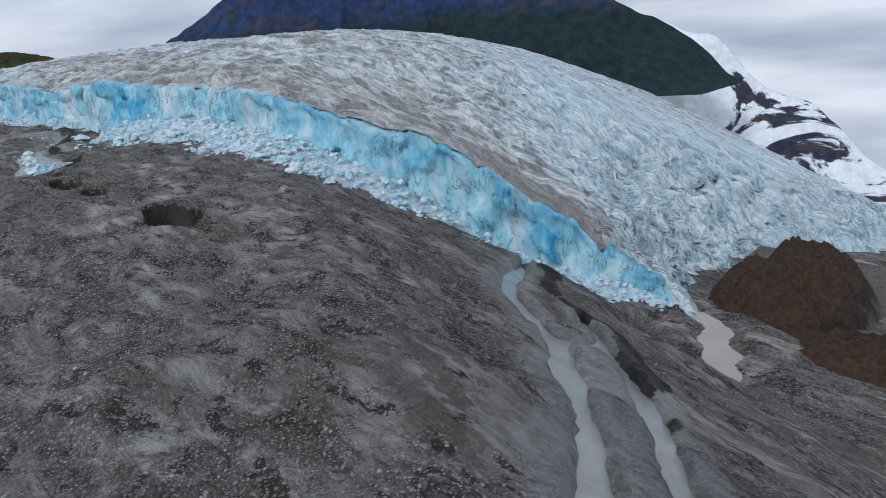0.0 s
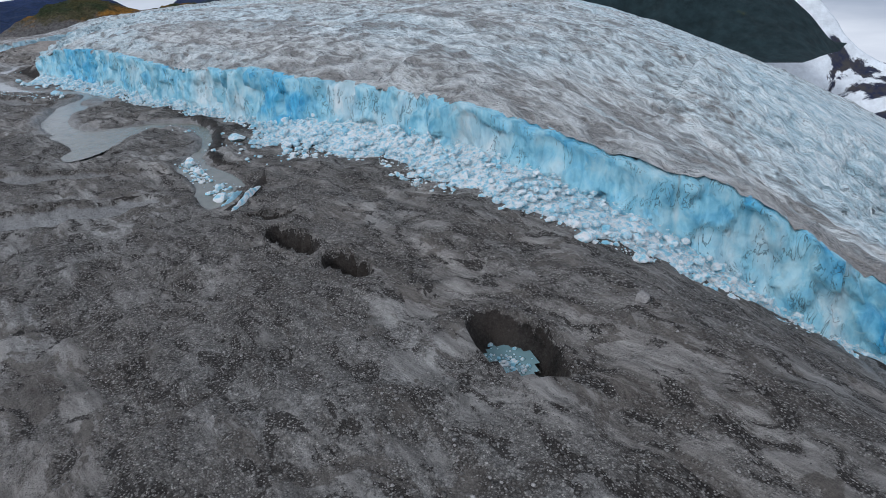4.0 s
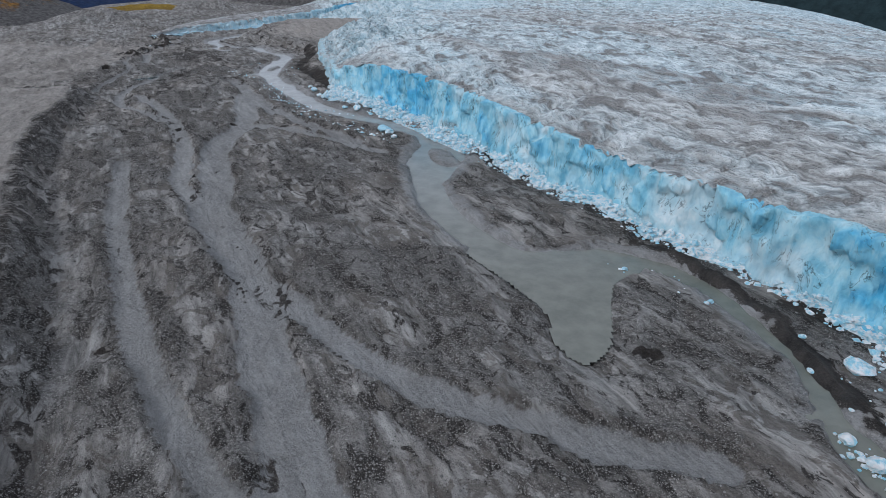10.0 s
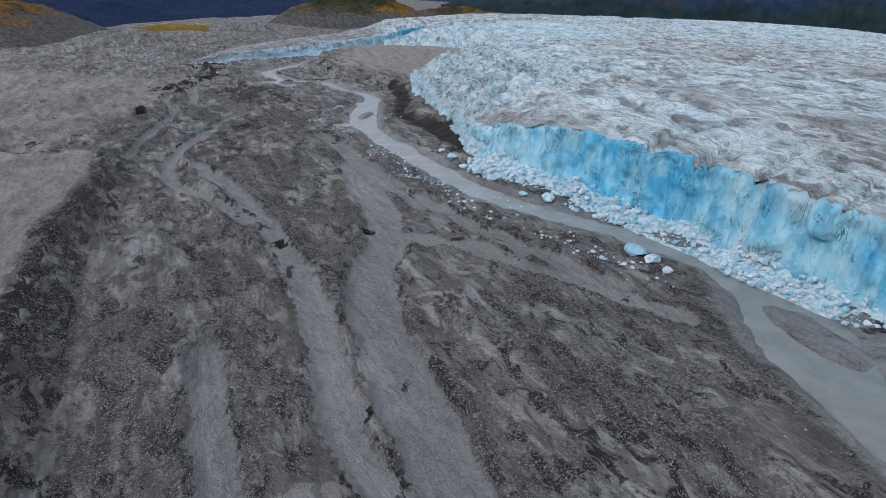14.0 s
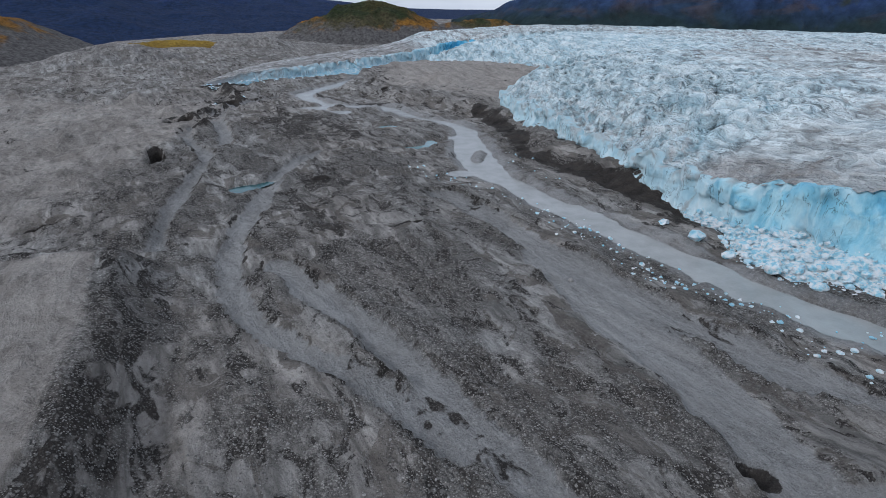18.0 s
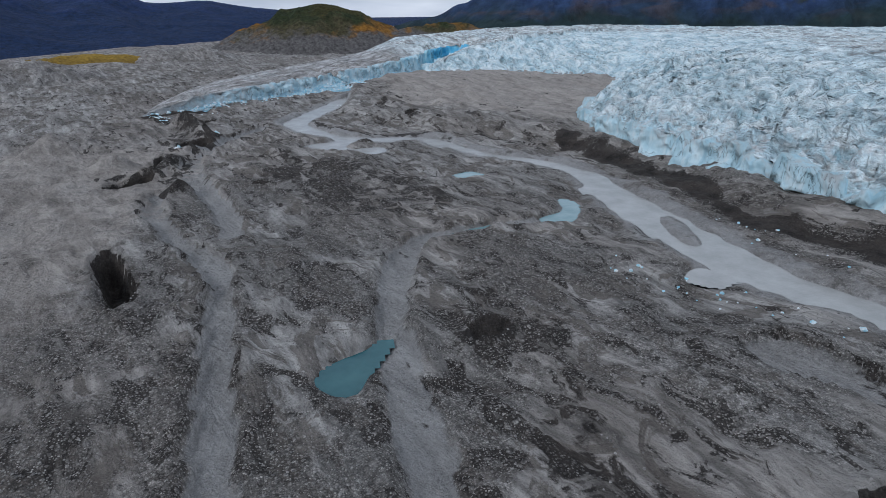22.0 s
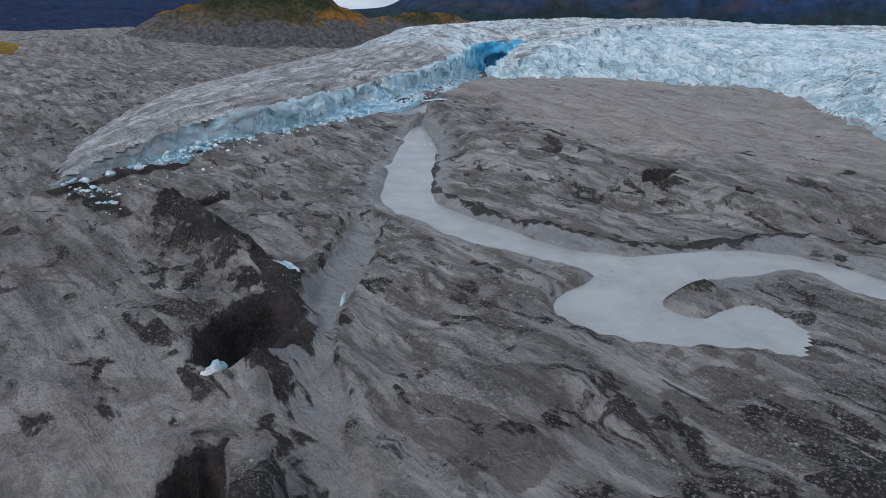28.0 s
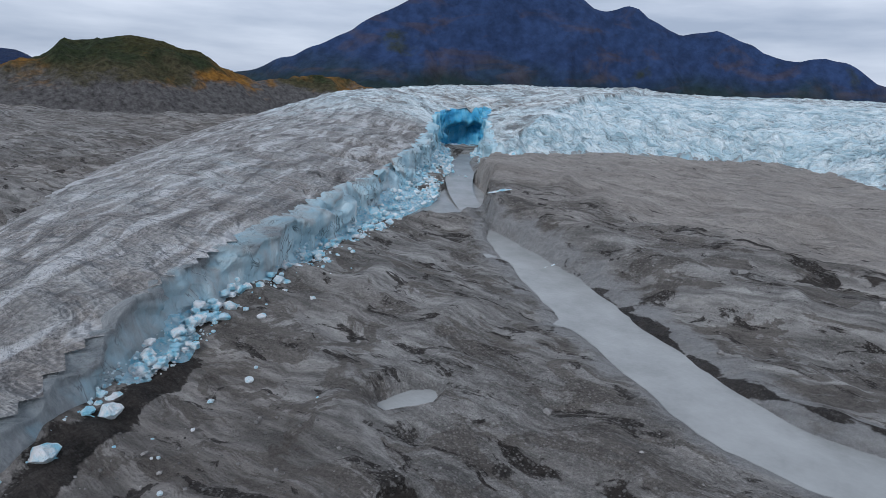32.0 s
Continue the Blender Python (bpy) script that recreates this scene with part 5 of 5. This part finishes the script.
# ---- stones ----
def stone_mesh(name, seed):
    rnd = random.Random(seed)
    bm = bmesh.new()
    bmesh.ops.create_icosphere(bm, subdivisions=1, radius=0.5)
    for v in bm.verts:
        v.co *= rnd.uniform(0.7, 1.15)
        v.co.z *= 0.62
        v.co.z += 0.18
    me = bpy.data.meshes.new(name)
    bm.to_mesh(me)
    bm.free()
    return me


def stone_material():
    n = Nodes("grey_stone", 0.85, 0.3)
    isl = n.node("ShaderNodeNewGeometry").outputs["Random Per Island"]
    rnd = n.node("ShaderNodeObjectInfo").outputs["Random"]
    tone = n.math("FRACT", n.math("ADD", isl, rnd))
    c = n.ramp(tone, (0.0, (0.07, 0.066, 0.062)), (0.4, (0.17, 0.162, 0.155)), (0.85, (0.28, 0.267, 0.255)), (1.0, (0.38, 0.363, 0.345)))
    n.color(n.mix(1.0, c, n.ramp(n.noise(5.0, 4), (0.3, 0.7), (0.7, 1.25)), "MULTIPLY"))
    n.bump(n.noise(9.0, 4), 0.4, 0.05)
    return n.mat


STONE = stone_material()
STONES = [stone_mesh("boulder", 40 + k) for k in range(6)]
for me in STONES:
    me.materials.append(STONE)

# gravel lag: stones over the plain, thickest in patches between the channels
track = smooth_line([(e[0], e[1]) for _, e, _, _ in PATH[::3]], n=4)
N = 110000
k = RN.randint(len(track), size=N)
sx = track[k, 0] + RN.normal(size=N) * 38 + 28 * RN.rand(N)
sy = track[k, 1] + RN.normal(size=N) * 34 + 45
patchy = fbm(sx, sy, 16, 4, 700)
sz_, sm = ground_level(sx, sy)
ok = (RN.rand(N) < step(patchy, 0.4, 0.66) * 0.95 + 0.05) & (sm[:, 0] < 0.5) & (sm[:, 3] < 0.3) & (~inside(sx, sy, OUTLINE)) & (sm[:, 2] < 0.6) & (sm[:, 1] < 0.9)
sx, sy, sz_ = sx[ok], sy[ok], sz_[ok]
ssize = 0.13 + 0.34 * RN.rand(len(sx)) ** 4
scattered("gravel_stones", STONES, np.stack([sx, sy, sz_, ssize, RN.rand(len(sx)) * 6.28, RN.randint(6, size=len(sx))], -1), STONE, "loose grey and pale stones strewn over the gravel", "stones")

BOULDERS = [(-155, 522, 2.2), (-156, 532, 1.8), (108, -34, 2.4), (-100, 300, 1.2), (-196, 505, 1.1), (-170, 440, 1.0), (-185, 420, 1.1), (-150, 380, 0.9), (-60, 190, 1.0), (-20, 110, 0.9), (30, 20, 1.1), (10, 60, 0.9), (-200, 540, 1.2), (-160, 548, 1.3), (-176, 539, 1.1)]
bz = ground_z([b[0] for b in BOULDERS], [b[1] for b in BOULDERS])
for i, (x, y, size) in enumerate(BOULDERS):
    ob = new("boulder", STONES[i % 6])
    ob.matrix_world = pose(x, y, float(bz[i]) - 0.05, 0, 0, 70 * i) @ Matrix.Diagonal((size, size, size, 1))
    tagged(ob, "single pale grey boulder lying on gravel", "boulder", "boulders on the plain")


# ---- remnant snow and driftwood ----
def sliver(name, x, y, z, length, width, high, turn, label):
    """A lens of old ice lying in a slit in the ground."""
    g = np.linspace(-1, 1, 25)
    u, v = np.meshgrid(g, np.linspace(-1, 1, 9))
    u, v = u.ravel(), v.ravel()
    w = np.sqrt(np.maximum(1 - u * u, 0.0)) * (0.7 + 0.6 * vnoise(u * 3 + 9, v, 800))
    px, py = u * length / 2, v * w * width / 2 + 0.25 * width * np.sin(u * 2.3)
    pz = high * (1 - v * v) * w * (0.6 + 0.8 * vnoise(u * 5, v * 2, 810)) - 0.15
    c, s = math.cos(radians(turn)), math.sin(radians(turn))
    me = sheet_mesh(name, np.stack([x + px * c - py * s, y + px * s + py * c, z + pz], -1), grid_faces(25, 9))
    return tagged(part(name, me, RUBBLE), label, "ice remnant")


for x, y, length, width, high, turn in ((-218.5, 465, 12, 1.9, 1.6, 86), (-213.5, 506, 6, 0.8, 0.5, -52), (-209.5, 499, 5, 0.7, 0.5, -55), (-217, 480, 2.6, 1.2, 0.7, 20), (-204, 492, 8, 0.7, 0.3, 74), (57.3, 36, 11, 1.3, 0.9, 60), (60, 33, 16, 1.2, 0.9, 67), (-159, 599, 9, 0.6, 0.3, 15), (-168, 573, 10, 0.5, 0.3, 8)):
    z = float(ground_z([x], [y])[0])
    sliver("ice_remnant", x, y, z, length, width, high, turn, "long sliver of old white ice in a muddy slit")


def driftwood(x, y, length, turn):
    bm = bmesh.new()
    rings = []
    for i in range(9):
        f = i / 8
        r = 0.13 * (1 - 0.75 * f)
        cx, cy, cz = length * (f - 0.5), 0.18 * math.sin(f * 5), 0.12 + 0.1 * f
        rings.append([bm.verts.new((cx, cy + r * math.cos(a), cz + r * math.sin(a))) for a in (0, 1.05, 2.09, 3.14, 4.19, 5.24)])
    for a, b in zip(rings, rings[1:]):
        for k in range(6):
            bm.faces.new((a[k], a[(k + 1) % 6], b[(k + 1) % 6], b[k]))
    bm.faces.new(rings[0])
    bm.faces.new(rings[-1][::-1])
    me = bpy.data.meshes.new("driftwood")
    bm.to_mesh(me)
    bm.free()
    n = Nodes("bleached_wood", 0.85, 0.2)
    n.color(n.ramp(n.noise(6, 4), (0.3, (0.2, 0.17, 0.14)), (0.7, (0.38, 0.34, 0.29))))
    ob = part("driftwood", me, n.mat)
    ob.matrix_world = pose(x, y, float(ground_z([x], [y])[0]) + 0.02, 0, 0, turn)
    return tagged(ob, "bleached driftwood pole lying on the gravel", "driftwood")


driftwood(-48.5, 202.5, 4.2, 128)
